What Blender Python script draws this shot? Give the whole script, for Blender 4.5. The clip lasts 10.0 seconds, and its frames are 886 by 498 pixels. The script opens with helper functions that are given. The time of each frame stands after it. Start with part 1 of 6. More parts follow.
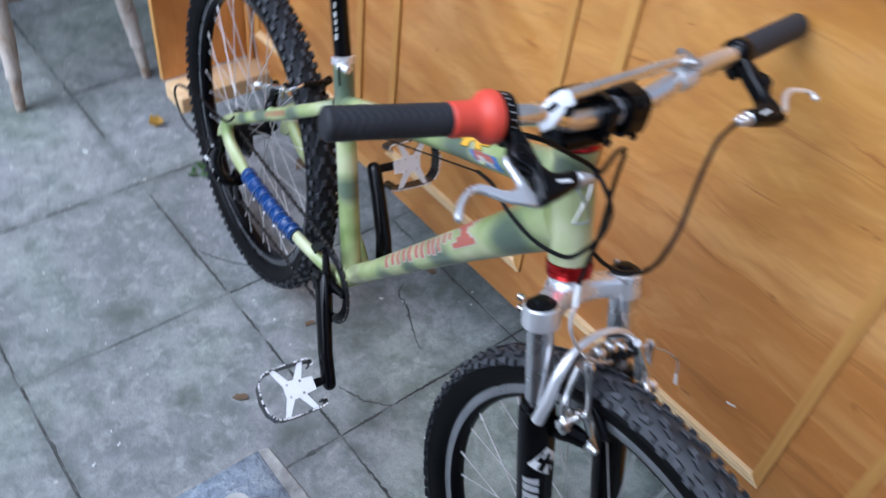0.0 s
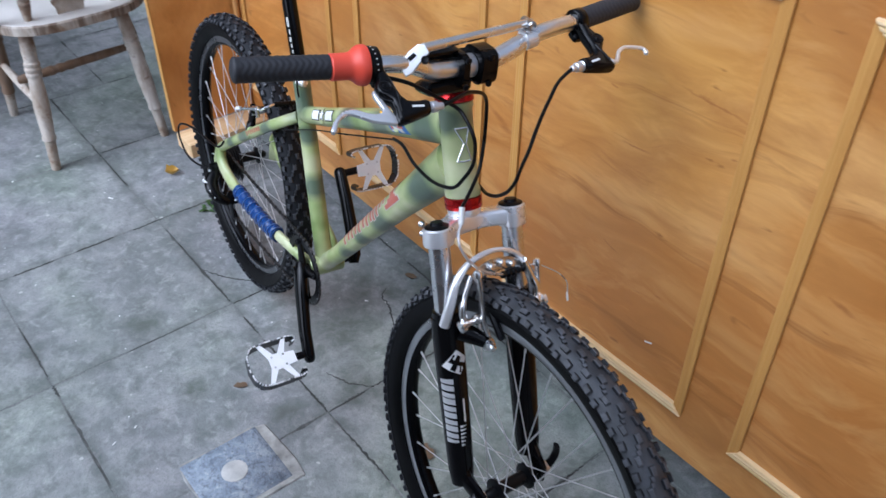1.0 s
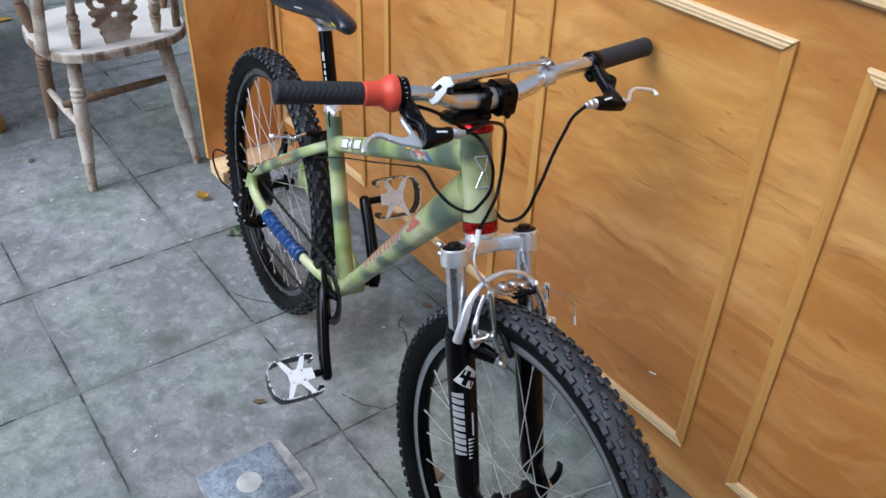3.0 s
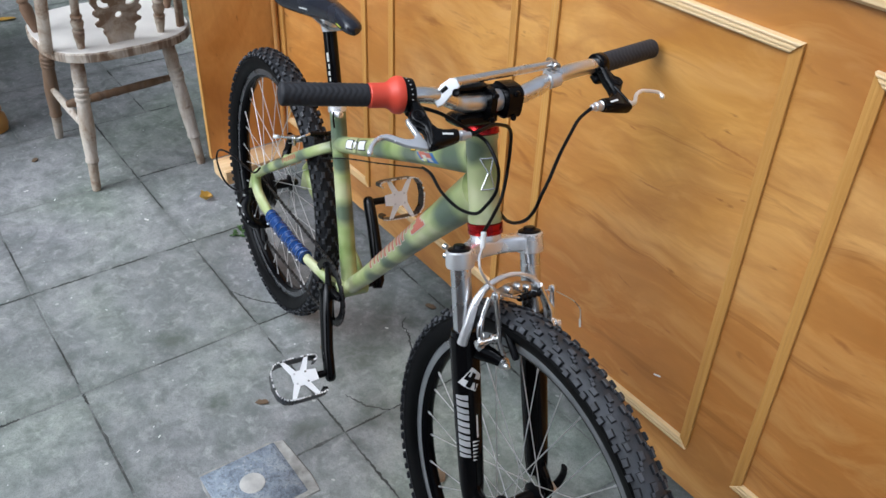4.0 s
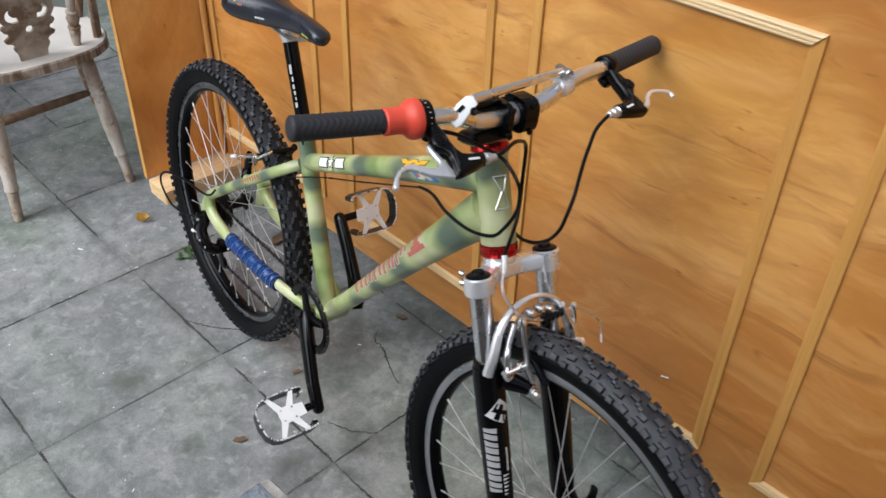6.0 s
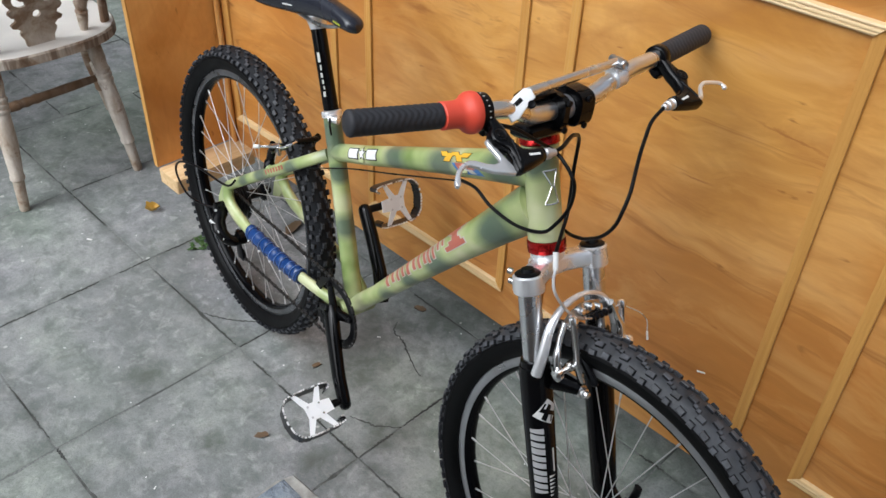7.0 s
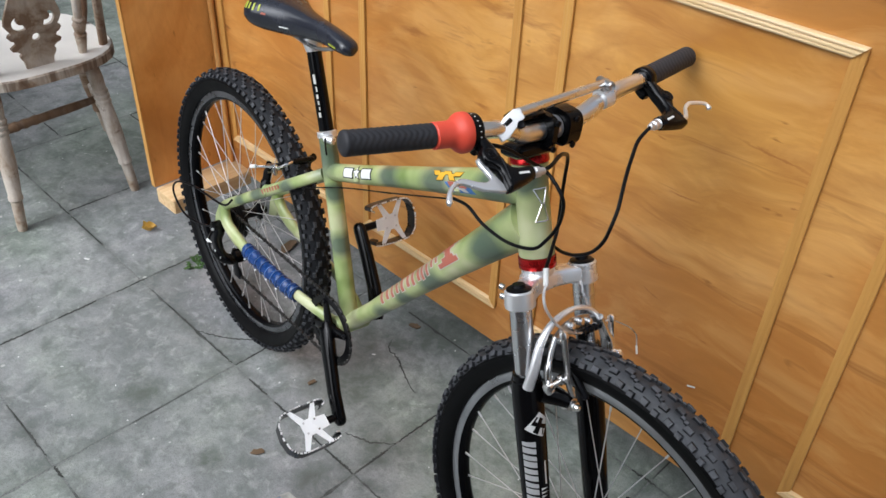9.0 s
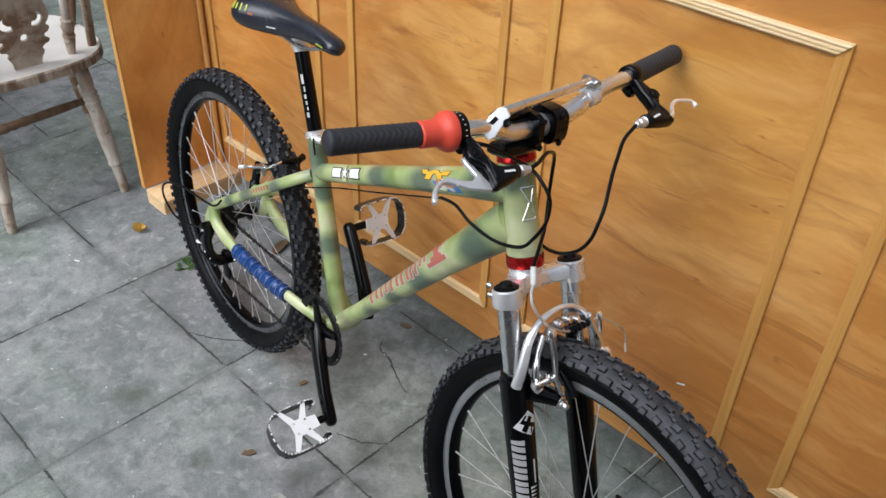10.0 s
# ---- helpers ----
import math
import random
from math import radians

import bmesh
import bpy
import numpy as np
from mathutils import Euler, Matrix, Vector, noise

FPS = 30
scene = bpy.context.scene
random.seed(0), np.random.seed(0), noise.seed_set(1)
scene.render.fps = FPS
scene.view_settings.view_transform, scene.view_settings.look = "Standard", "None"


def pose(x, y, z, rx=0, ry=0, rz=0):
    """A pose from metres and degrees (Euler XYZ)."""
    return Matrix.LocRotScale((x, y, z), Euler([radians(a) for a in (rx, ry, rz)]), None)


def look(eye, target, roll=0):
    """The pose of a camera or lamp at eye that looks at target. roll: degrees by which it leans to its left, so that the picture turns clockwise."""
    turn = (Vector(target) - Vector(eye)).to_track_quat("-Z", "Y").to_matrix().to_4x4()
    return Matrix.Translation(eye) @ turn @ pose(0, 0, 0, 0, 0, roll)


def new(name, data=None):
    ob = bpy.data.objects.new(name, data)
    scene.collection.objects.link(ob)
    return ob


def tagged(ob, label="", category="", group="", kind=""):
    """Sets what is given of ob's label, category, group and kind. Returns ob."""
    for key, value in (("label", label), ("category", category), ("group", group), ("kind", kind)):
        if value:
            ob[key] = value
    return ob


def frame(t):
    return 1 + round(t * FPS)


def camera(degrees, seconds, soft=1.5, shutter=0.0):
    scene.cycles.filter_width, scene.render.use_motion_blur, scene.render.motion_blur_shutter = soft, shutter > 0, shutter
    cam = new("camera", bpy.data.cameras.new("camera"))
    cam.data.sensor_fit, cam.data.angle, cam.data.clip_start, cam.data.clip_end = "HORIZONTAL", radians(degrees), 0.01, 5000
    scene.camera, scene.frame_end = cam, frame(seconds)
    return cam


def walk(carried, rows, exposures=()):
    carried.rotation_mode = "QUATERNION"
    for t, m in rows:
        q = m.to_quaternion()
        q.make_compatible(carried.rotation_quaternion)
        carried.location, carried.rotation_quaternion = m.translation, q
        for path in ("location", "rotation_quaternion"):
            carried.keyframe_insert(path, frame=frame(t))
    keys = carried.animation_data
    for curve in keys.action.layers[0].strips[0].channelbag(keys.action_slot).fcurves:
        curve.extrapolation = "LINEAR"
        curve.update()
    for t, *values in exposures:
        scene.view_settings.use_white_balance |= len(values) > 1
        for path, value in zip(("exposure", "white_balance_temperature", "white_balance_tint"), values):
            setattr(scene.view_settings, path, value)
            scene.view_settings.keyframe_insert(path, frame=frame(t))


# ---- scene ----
cam = camera(55.5, 10.0, shutter=0.8)
PATH = [
    (0, (-1.137, 0.915, 1.402), (-0.1, -0.079, 0.011), 7.5),
    (0.5, (-1.329, 0.955, 1.421), (-0.185, -0.066, 0.138), 1.0),
    (1, (-1.484, 0.97, 1.427), (-0.269, -0.013, 0.179), 0.6),
    (1.5, (-1.544, 0.985, 1.435), (-0.265, 0.002, 0.252), 0.4),
    (2, (-1.551, 1.004, 1.442), (-0.256, 0.019, 0.279), 1.4),
    (2.5, (-1.553, 1.02, 1.444), (-0.263, 0.034, 0.276), 2.0),
    (2.7, (-1.553, 1.02, 1.444), (-0.263, 0.034, 0.285), 2.1),
    (4, (-1.546, 1.022, 1.445), (-0.249, 0.038, 0.283), 2.2),
    (4.5, (-1.546, 1.015, 1.446), (-0.249, 0.035, 0.28), 2.2),
    (5, (-1.534, 1.012, 1.446), (-0.249, 0.033, 0.267), 2.5),
    (5.5, (-1.459, 1.031, 1.451), (-0.24, -0.036, 0.277), 2.2),
    (5.7, (-1.416, 1.048, 1.445), (-0.238, -0.061, 0.269), 1.9),
    (6.8, (-1.292, 1.089, 1.438), (-0.191, -0.048, 0.216), 2.0),
    (7, (-1.282, 1.097, 1.432), (-0.181, -0.04, 0.209), 2.5),
    (7.5, (-1.287, 1.112, 1.441), (-0.19, -0.058, 0.246), 3.3),
    (8, (-1.294, 1.115, 1.441), (-0.193, -0.061, 0.256), 3.0),
    (8.5, (-1.302, 1.115, 1.44), (-0.195, -0.059, 0.258), 2.8),
    (9, (-1.301, 1.112, 1.445), (-0.187, -0.052, 0.26), 2.5),
    (9.5, (-1.305, 1.108, 1.446), (-0.193, -0.059, 0.262), 2.5),
    (10, (-1.308, 1.105, 1.444), (-0.203, -0.068, 0.259), 2.4),
]
# white balance and exposure follow the clip's camera
EXPOSURES = [(0.0, 0.38, 5000, 12), (1.0, 0.34, 5120, 12), (2.5, 0.32, 5250, 11), (4.0, 0.32, 5560, 8), (4.5, 0.32, 5660, 9), (5.5, 0.32, 5880, 11), (7.0, 0.32, 5840, 8), (10.0, 0.32, 5820, 9)]
walk(cam, [(t, look(eye, target, roll)) for t, eye, target, roll in PATH], EXPOSURES)

# ---- world and light ----
world = bpy.data.worlds.new("overcast_sky")
scene.world = world
world.use_nodes = True
wn, wl = world.node_tree.nodes, world.node_tree.links
sky = wn.new("ShaderNodeTexSky")
sky.sky_type, sky.sun_disc = "NISHITA", False
sky.sun_elevation, sky.sun_rotation = radians(45), radians(9.5)
sky.air_density, sky.dust_density, sky.ozone_density = 1.0, 6.0, 0.6
cloud = wn.new("ShaderNodeHueSaturation")
cloud.inputs["Saturation"].default_value = 0.25
wl.new(sky.outputs["Color"], cloud.inputs["Color"])
wl.new(cloud.outputs["Color"], wn["Background"].inputs["Color"])
wn["Background"].inputs["Strength"].default_value = 0.13
sun_data = bpy.data.lights.new("sun", "SUN")
sun_data.energy, sun_data.angle, sun_data.color = 1.45, radians(80), (1.0, 0.95, 0.88)
sun = new("sun", sun_data)
sun.matrix_world = look((0.6, 3.6, 3.7), (0, 0, 0))


# ---- materials ----
class Mat:
    """A small builder round a principled material."""

    def __init__(self, name, color=(0.5, 0.5, 0.5), rough=0.5, metal=0.0):
        self.m = bpy.data.materials.new(name)
        self.m.use_nodes = True
        self.n, self.l = self.m.node_tree.nodes, self.m.node_tree.links
        self.b = self.n["Principled BSDF"]
        self.b.inputs["Base Color"].default_value = (*color, 1)
        self.b.inputs["Roughness"].default_value = rough
        self.b.inputs["Metallic"].default_value = metal
        self.co = self.n.new("ShaderNodeTexCoord").outputs["Object"]

    def add(self, kind, **sets):
        node = self.n.new("ShaderNode" + kind)
        for k, v in sets.items():
            node.inputs[k].default_value = v
        return node

    def mapped(self, scale=(1, 1, 1), rot=(0, 0, 0), src=None):
        node = self.add("Mapping", Scale=scale, Rotation=rot)
        self.l.new(src or self.co, node.inputs["Vector"])
        return node.outputs["Vector"]

    def noise(self, scale, detail=4.0, rough=0.55, distort=0.0, src=None):
        node = self.add("TexNoise", Scale=scale, Detail=detail, Roughness=rough, Distortion=distort)
        self.l.new(src or self.co, node.inputs["Vector"])
        return node.outputs["Fac"]

    def ramp(self, fac, stops):
        node = self.n.new("ShaderNodeValToRGB")
        els = node.color_ramp.elements
        while len(els) < len(stops):
            els.new(0.5)
        for e, (p, c) in zip(els, stops):
            e.position, e.color = p, ((*c, 1) if isinstance(c, tuple) else (c, c, c, 1))
        self.l.new(fac, node.inputs["Fac"])
        return node.outputs["Color"]

    def mix(self, fac, a, b, how="MIX"):
        node = self.n.new("ShaderNodeMix")
        node.data_type, node.blend_type = "RGBA", how
        for src, i in ((fac, 0), (a, 6), (b, 7)):
            if isinstance(src, (int, float)):
                node.inputs[i].default_value = src
            elif isinstance(src, tuple):
                node.inputs[i].default_value = (*src, 1)
            else:
                self.l.new(src, node.inputs[i])
        return node.outputs[2]

    def math(self, op, a, b=0.0, clamp=False):
        node = self.n.new("ShaderNodeMath")
        node.operation, node.use_clamp = op, clamp
        for i, src in enumerate((a, b)):
            if isinstance(src, (int, float)):
                node.inputs[i].default_value = src
            else:
                self.l.new(src, node.inputs[i])
        return node.outputs[0]

    def color(self, src):
        self.l.new(src, self.b.inputs["Base Color"])
        return self

    def roughness(self, src):
        self.l.new(src, self.b.inputs["Roughness"])
        return self

    def bump(self, height, strength=0.3, distance=0.002):
        node = self.add("Bump", Strength=strength, Distance=distance)
        self.l.new(height, node.inputs["Height"])
        self.l.new(node.outputs["Normal"], self.b.inputs["Normal"])
        return self

    def coat(self, weight=0.5, rough=0.15):
        self.b.inputs["Coat Weight"].default_value = weight
        self.b.inputs["Coat Roughness"].default_value = rough
        return self


def worn(name, color, rough=0.5, metal=0.0, vary=0.25, scale=60.0, bump=0.1, spec=0.5):
    """A plain colour with fine grain, uneven gloss and faint grime at two scales."""
    k = Mat(name, color, rough, metal)
    k.b.inputs["Specular IOR Level"].default_value = spec
    big, small = k.noise(scale * 0.2, 5), k.noise(scale * 3, 3)
    dark = tuple(c * (1 - vary) for c in color)
    lite = tuple(min(1.0, c * (1 + vary * 0.5)) for c in color)
    k.color(k.mix(k.math("MULTIPLY", small, 0.35), k.ramp(big, [(0.3, dark), (0.7, lite)]), dark))
    k.roughness(k.ramp(big, [(0.3, max(0.05, rough - 0.08)), (0.7, min(1.0, rough + 0.1))]))
    if bump:
        k.bump(small, bump, 0.0006)
    return k.m


KNOTS = [  # resin streaks of the counter's front: along, up, half length, half height, tilt
    (-0.131, 0.795, 0.055, 0.009, 6), (-0.593, 0.874, 0.009, 0.003, 5), (-0.324, 0.705, 0.027, 0.006, 0), (-0.714, 0.798, 0.011, 0.003, -7),
    (-0.948, 0.776, 0.008, 0.004, 10), (-0.898, 0.843, 0.080, 0.0035, -5), (-0.448, 0.624, 0.034, 0.009, -20), (-0.471, 0.606, 0.024, 0.010, 0), (-1.162, 0.643, 0.024, 0.006, -10), (-0.774, 0.714, 0.036, 0.004, 6),
]


PANEL_TONES = [  # broad paler (+) and deeper (-) zones of the veneer, paler ones high, deepest low: along, up, half length, half height, strength
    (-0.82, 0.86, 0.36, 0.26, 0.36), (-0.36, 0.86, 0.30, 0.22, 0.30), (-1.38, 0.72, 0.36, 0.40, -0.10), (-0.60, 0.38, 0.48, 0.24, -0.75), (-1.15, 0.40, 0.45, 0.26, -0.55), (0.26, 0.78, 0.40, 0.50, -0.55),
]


def varnished_ply(name, turned=False, dark=1.0, figured=1.0, amber=1.0, knots=(), gloss=0.3, zones=()):
    """Orange-varnished plywood: long grain with flowing figure, dark flecks and knots."""
    k = Mat(name, (0.5, 0.25, 0.08), 0.38)
    rot = (0, radians(90), 0) if turned else (0, 0, 0)
    base = k.mapped((1, 1, 1), rot)
    info = k.n.new("ShaderNodeObjectInfo")
    shift = k.n.new("ShaderNodeVectorMath")
    shift.operation = "ADD"
    k.l.new(base, shift.inputs[0])
    k.l.new(info.outputs["Random"], shift.inputs[1])
    src = shift.outputs[0]
    warp = k.noise(2.2, 3, 0.5, src=k.mapped((1, 1, 1.5), src=src))
    bent = k.n.new("ShaderNodeVectorMath")
    bent.operation = "MULTIPLY_ADD"
    k.l.new(k.mix(1.0, (0, 0, 0), warp), bent.inputs[0])
    bent.inputs[1].default_value = (0.10, 0.10, 0.16)
    k.l.new(src, bent.inputs[2])
    wavy = bent.outputs[0]
    figure = k.noise(1.5, 3, 0.5, 0.3, src=k.mapped((0.9, 2.0, 2.6), src=wavy))
    rings = k.math("FRACT", k.math("MULTIPLY", figure, 7.0))
    rings = k.math("ABSOLUTE", k.math("SUBTRACT", rings, 0.5))
    fibre = k.noise(1.0, 5, 0.7, 0.3, src=k.mapped((7, 90, 120), src=wavy))
    patch = k.noise(2.0, 5, 0.6, 0.8, src=k.mapped((0.8, 1, 2.0), src=wavy))
    cloudy = k.noise(1.0, 5, 0.62, 0.7, src=k.mapped((4.2, 8, 15), src=wavy))
    wisp = k.noise(1.0, 5, 0.68, 0.9, src=k.mapped((1.6, 8, 13), src=wavy))
    fleck = k.noise(1.0, 3, 0.55, 0.9, src=k.mapped((9.0, 24, 34), src=wavy))
    d = dark
    c1 = k.ramp(patch, [(0.34, (0.44 * d, 0.178 * d, 0.032 * d)), (0.5, (0.60 * d, 0.290 * d, 0.074 * d)), (0.64, (0.74 * d, 0.425 * d, 0.150 * d))])
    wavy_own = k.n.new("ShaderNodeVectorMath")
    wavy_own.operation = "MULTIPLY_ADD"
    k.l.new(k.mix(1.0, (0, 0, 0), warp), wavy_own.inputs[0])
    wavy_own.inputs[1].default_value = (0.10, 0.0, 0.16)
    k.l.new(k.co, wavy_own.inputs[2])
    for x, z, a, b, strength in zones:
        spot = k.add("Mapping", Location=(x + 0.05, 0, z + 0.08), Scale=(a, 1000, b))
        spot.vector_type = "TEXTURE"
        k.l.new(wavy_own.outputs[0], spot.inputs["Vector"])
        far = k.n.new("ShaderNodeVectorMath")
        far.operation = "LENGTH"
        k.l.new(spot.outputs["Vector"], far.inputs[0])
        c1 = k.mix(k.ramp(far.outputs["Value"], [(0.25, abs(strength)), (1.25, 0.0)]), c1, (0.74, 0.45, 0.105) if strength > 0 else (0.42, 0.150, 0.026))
    c2 = k.mix(k.ramp(rings, [(0.0, 0.30 * figured), (0.16, 0.10 * figured), (0.5, 0.0)]), c1, (0.36 * d, 0.145 * d, 0.028 * d))
    c2 = k.mix(k.ramp(cloudy, [(0.32, 0.55 * figured), (0.54, 0.0)]), c2, (0.42 * d, 0.185 * d, 0.042 * d))
    c2 = k.mix(k.ramp(cloudy, [(0.50, 0.0), (0.74, 0.5 * figured)]), c2, (0.72 * d, 0.425 * d, 0.155 * d))
    c3 = k.mix(k.ramp(fibre, [(0.35, 0.14), (0.62, 0.0)]), c2, (0.34 * d, 0.14 * d, 0.03 * d))
    c3 = k.mix(k.ramp(wisp, [(0.58, 0.0), (0.70, 0.60 * figured)]), c3, (0.30 * d, 0.11 * d, 0.020 * d))
    c4 = k.mix(k.ramp(fleck, [(0.68, 0.0), (0.78, 0.8)]), c3, (0.20, 0.065, 0.012))
    fray = k.n.new("ShaderNodeVectorMath")
    fray.operation = "MULTIPLY_ADD"
    k.l.new(k.mix(1.0, (0, 0, 0), k.noise(38, 4, 0.65, src=k.mapped((0.5, 1, 1.6)))), fray.inputs[0])
    fray.inputs[1].default_value = (0.022, 0.0, 0.022)
    k.l.new(k.co, fray.inputs[2])
    for x, z, a, b, tilt in knots:
        spot = k.add("Mapping", Location=(x + 0.011, 0, z + 0.011), Rotation=(0, radians(tilt), 0), Scale=(a, 1000, b))
        spot.vector_type = "TEXTURE"
        k.l.new(fray.outputs[0], spot.inputs["Vector"])
        far = k.n.new("ShaderNodeVectorMath")
        far.operation = "LENGTH"
        k.l.new(spot.outputs["Vector"], far.inputs[0])
        c4 = k.mix(k.ramp(far.outputs["Value"], [(0.25, 0.62), (1.0, 0.0)]), c4, (0.27, 0.085, 0.016))
    k.color(k.mix(1.0, c4, (1.0, 0.64 + 0.36 / amber, 1.0 / amber ** 1.1), "MULTIPLY"))
    k.roughness(k.ramp(patch, [(0.3, 0.30), (0.7, 0.44)]))
    k.bump(fibre, 0.12, 0.0006)
    k.coat(gloss, 0.28 - 0.16 * gloss)
    return k.m


def pine(name, light=(0.72, 0.5, 0.24), deep=(0.56, 0.34, 0.13), rough=0.42, axis="x"):
    k = Mat(name, light, rough)
    s = {"x": (3, 90, 90), "z": (90, 90, 3), "y": (90, 3, 90)}[axis]
    grain = k.noise(1.0, 4, 0.55, 0.4, src=k.mapped(s))
    blot = k.noise(6, 3)
    k.color(k.mix(k.ramp(blot, [(0.35, 0.0), (0.75, 0.4)]), k.ramp(grain, [(0.35, deep), (0.62, light)]), deep))
    k.bump(grain, 0.15, 0.0008)
    return k.m


def paving(name):
    """Grey concrete slabs: mottled, with green-grey staining, grit and pale specks, each slab a little different."""
    k = Mat(name, (0.28, 0.29, 0.28), 0.86)
    geo = k.n.new("ShaderNodeNewGeometry").outputs["Position"]
    info = k.n.new("ShaderNodeObjectInfo")
    cloudy, mid, grit = k.noise(3.1, 5, 0.6, 0.4, src=geo), k.noise(17, 5, 0.65, 0.3, src=geo), k.noise(330, 3, 0.6, src=geo)
    c = k.ramp(cloudy, [(0.34, (0.180, 0.193, 0.188)), (0.5, (0.243, 0.255, 0.251)), (0.66, (0.315, 0.321, 0.318))])
    c = k.mix(k.ramp(mid, [(0.34, 0.75), (0.54, 0.0)]), c, (0.130, 0.145, 0.136))
    blotch = k.noise(26, 4, 0.6, 0.6, src=geo)
    c = k.mix(k.ramp(blotch, [(0.54, 0.0), (0.68, 0.55)]), c, (0.40, 0.41, 0.395))
    blur = k.noise(8.5, 5, 0.7, 1.2, src=geo)
    c = k.mix(k.ramp(blur, [(0.55, 0.0), (0.70, 0.7)]), c, (0.115, 0.130, 0.112))
    c = k.mix(k.ramp(mid, [(0.55, 0.0), (0.76, 0.4)]), c, (0.41, 0.405, 0.385))
    c = k.mix(k.ramp(grit, [(0.30, 0.55), (0.5, 0.0)]), c, (0.10, 0.108, 0.105))
    pits = k.noise(95, 4, 0.7, src=geo)
    c = k.mix(k.ramp(pits, [(0.34, 0.32), (0.5, 0.0)]), c, (0.12, 0.13, 0.125))
    c = k.mix(k.ramp(pits, [(0.56, 0.0), (0.74, 0.28)]), c, (0.40, 0.41, 0.40))
    # dirt trodden in along the slabs' edges
    flat = k.n.new("ShaderNodeSeparateXYZ")
    k.l.new(k.co, flat.inputs[0])
    edge = k.math("MAXIMUM", k.math("ABSOLUTE", flat.outputs[0]), k.math("ABSOLUTE", flat.outputs[1]))
    edge = k.math("MULTIPLY", k.ramp(edge, [(0.190, 0.0), (0.222, 1.0)]), k.ramp(blur, [(0.38, 0.75), (0.62, 0.0)]))
    c = k.mix(edge, c, (0.085, 0.095, 0.086))
    # darker round spots broken by noise, several near the bicycle and the counter's foot
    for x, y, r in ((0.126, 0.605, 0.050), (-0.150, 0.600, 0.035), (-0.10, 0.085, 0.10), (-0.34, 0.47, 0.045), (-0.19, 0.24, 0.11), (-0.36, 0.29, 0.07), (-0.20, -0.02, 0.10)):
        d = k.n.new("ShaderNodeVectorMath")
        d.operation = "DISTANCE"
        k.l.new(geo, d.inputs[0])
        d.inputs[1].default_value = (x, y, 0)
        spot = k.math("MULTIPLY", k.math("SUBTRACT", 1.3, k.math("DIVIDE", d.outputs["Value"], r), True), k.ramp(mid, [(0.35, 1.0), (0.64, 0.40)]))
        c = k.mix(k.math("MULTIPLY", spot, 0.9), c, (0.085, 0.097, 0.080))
    specks = k.noise(48, 1, 0.3, src=geo)
    c = k.mix(k.ramp(specks, [(0.775, 0.0), (0.80, 0.55)]), c, (0.55, 0.55, 0.52))
    tint = k.noise(1.3, 3, 0.5, 0.6, src=geo)
    c = k.mix(1.0, c, k.ramp(tint, [(0.38, (1.02, 0.985, 1.02)), (0.5, (1.0, 1.0, 0.985)), (0.62, (0.97, 1.03, 0.93))]), "MULTIPLY")
    tone = k.ramp(info.outputs["Random"], [(0.0, 0.96), (1.0, 1.2)])
    k.color(k.mix(1.0, c, tone, "MULTIPLY"))
    k.bump(k.math("ADD", k.math("MULTIPLY", mid, 0.6), k.math("MULTIPLY", grit, 0.4)), 0.45, 0.004)
    return k.m


def mottled_iron(name):
    """Weathered blue-grey painted iron, pitted and chalky."""
    k = Mat(name, (0.26, 0.3, 0.36), 0.62, 0.1)
    big, mid, pits = k.noise(14, 5, 0.7, 0.8), k.noise(55, 5, 0.75, 0.5), k.noise(160, 3, 0.6)
    c = k.ramp(big, [(0.34, (0.17, 0.205, 0.25)), (0.5, (0.27, 0.315, 0.37)), (0.66, (0.37, 0.41, 0.45))])
    c = k.mix(k.ramp(mid, [(0.36, 0.8), (0.5, 0.0)]), c, (0.11, 0.13, 0.16))
    c = k.mix(k.ramp(mid, [(0.56, 0.0), (0.68, 0.7)]), c, (0.50, 0.52, 0.53))
    c = k.mix(k.ramp(pits, [(0.34, 0.6), (0.46, 0.0)]), c, (0.10, 0.11, 0.12))
    k.color(c)
    k.bump(mid, 0.7, 0.003)
    return k.m


def joint_dirt(name):
    """Soil and grit in the joints: dark in stretches, silted up to the slabs' grey in others."""
    k = Mat(name, (0.1, 0.1, 0.09), 0.95)
    geo = k.n.new("ShaderNodeNewGeometry").outputs["Position"]
    silt, grit = k.noise(3.6, 4, 0.62, src=geo), k.noise(240, 3, src=geo)
    c = k.ramp(silt, [(0.37, (0.030, 0.032, 0.028)), (0.45, (0.085, 0.089, 0.083)), (0.52, (0.220, 0.230, 0.220))])
    k.color(k.mix(k.ramp(grit, [(0.4, 0.4), (0.6, 0.0)]), c, (0.04, 0.042, 0.036)))
    k.bump(grit, 0.5, 0.003)
    return k.m


BLOTCHES = [  # dark sprayed patches of the frame: along, up, radius
    (0.335, 0.645, 0.044), (0.545, 0.705, 0.032), (0.665, 0.752, 0.040), (0.795, 0.805, 0.040), (0.800, 0.715, 0.042),
    (0.690, 0.575, 0.034), (0.565, 0.42, 0.028), (0.402, 0.485, 0.026), (0.17, 0.50, 0.030),
    (0.27, 0.557, 0.022), (0.62, 0.50, 0.024), (0.850, 0.850, 0.022), (0.372, 0.585, 0.020), (0.105, 0.447, 0.020),
]


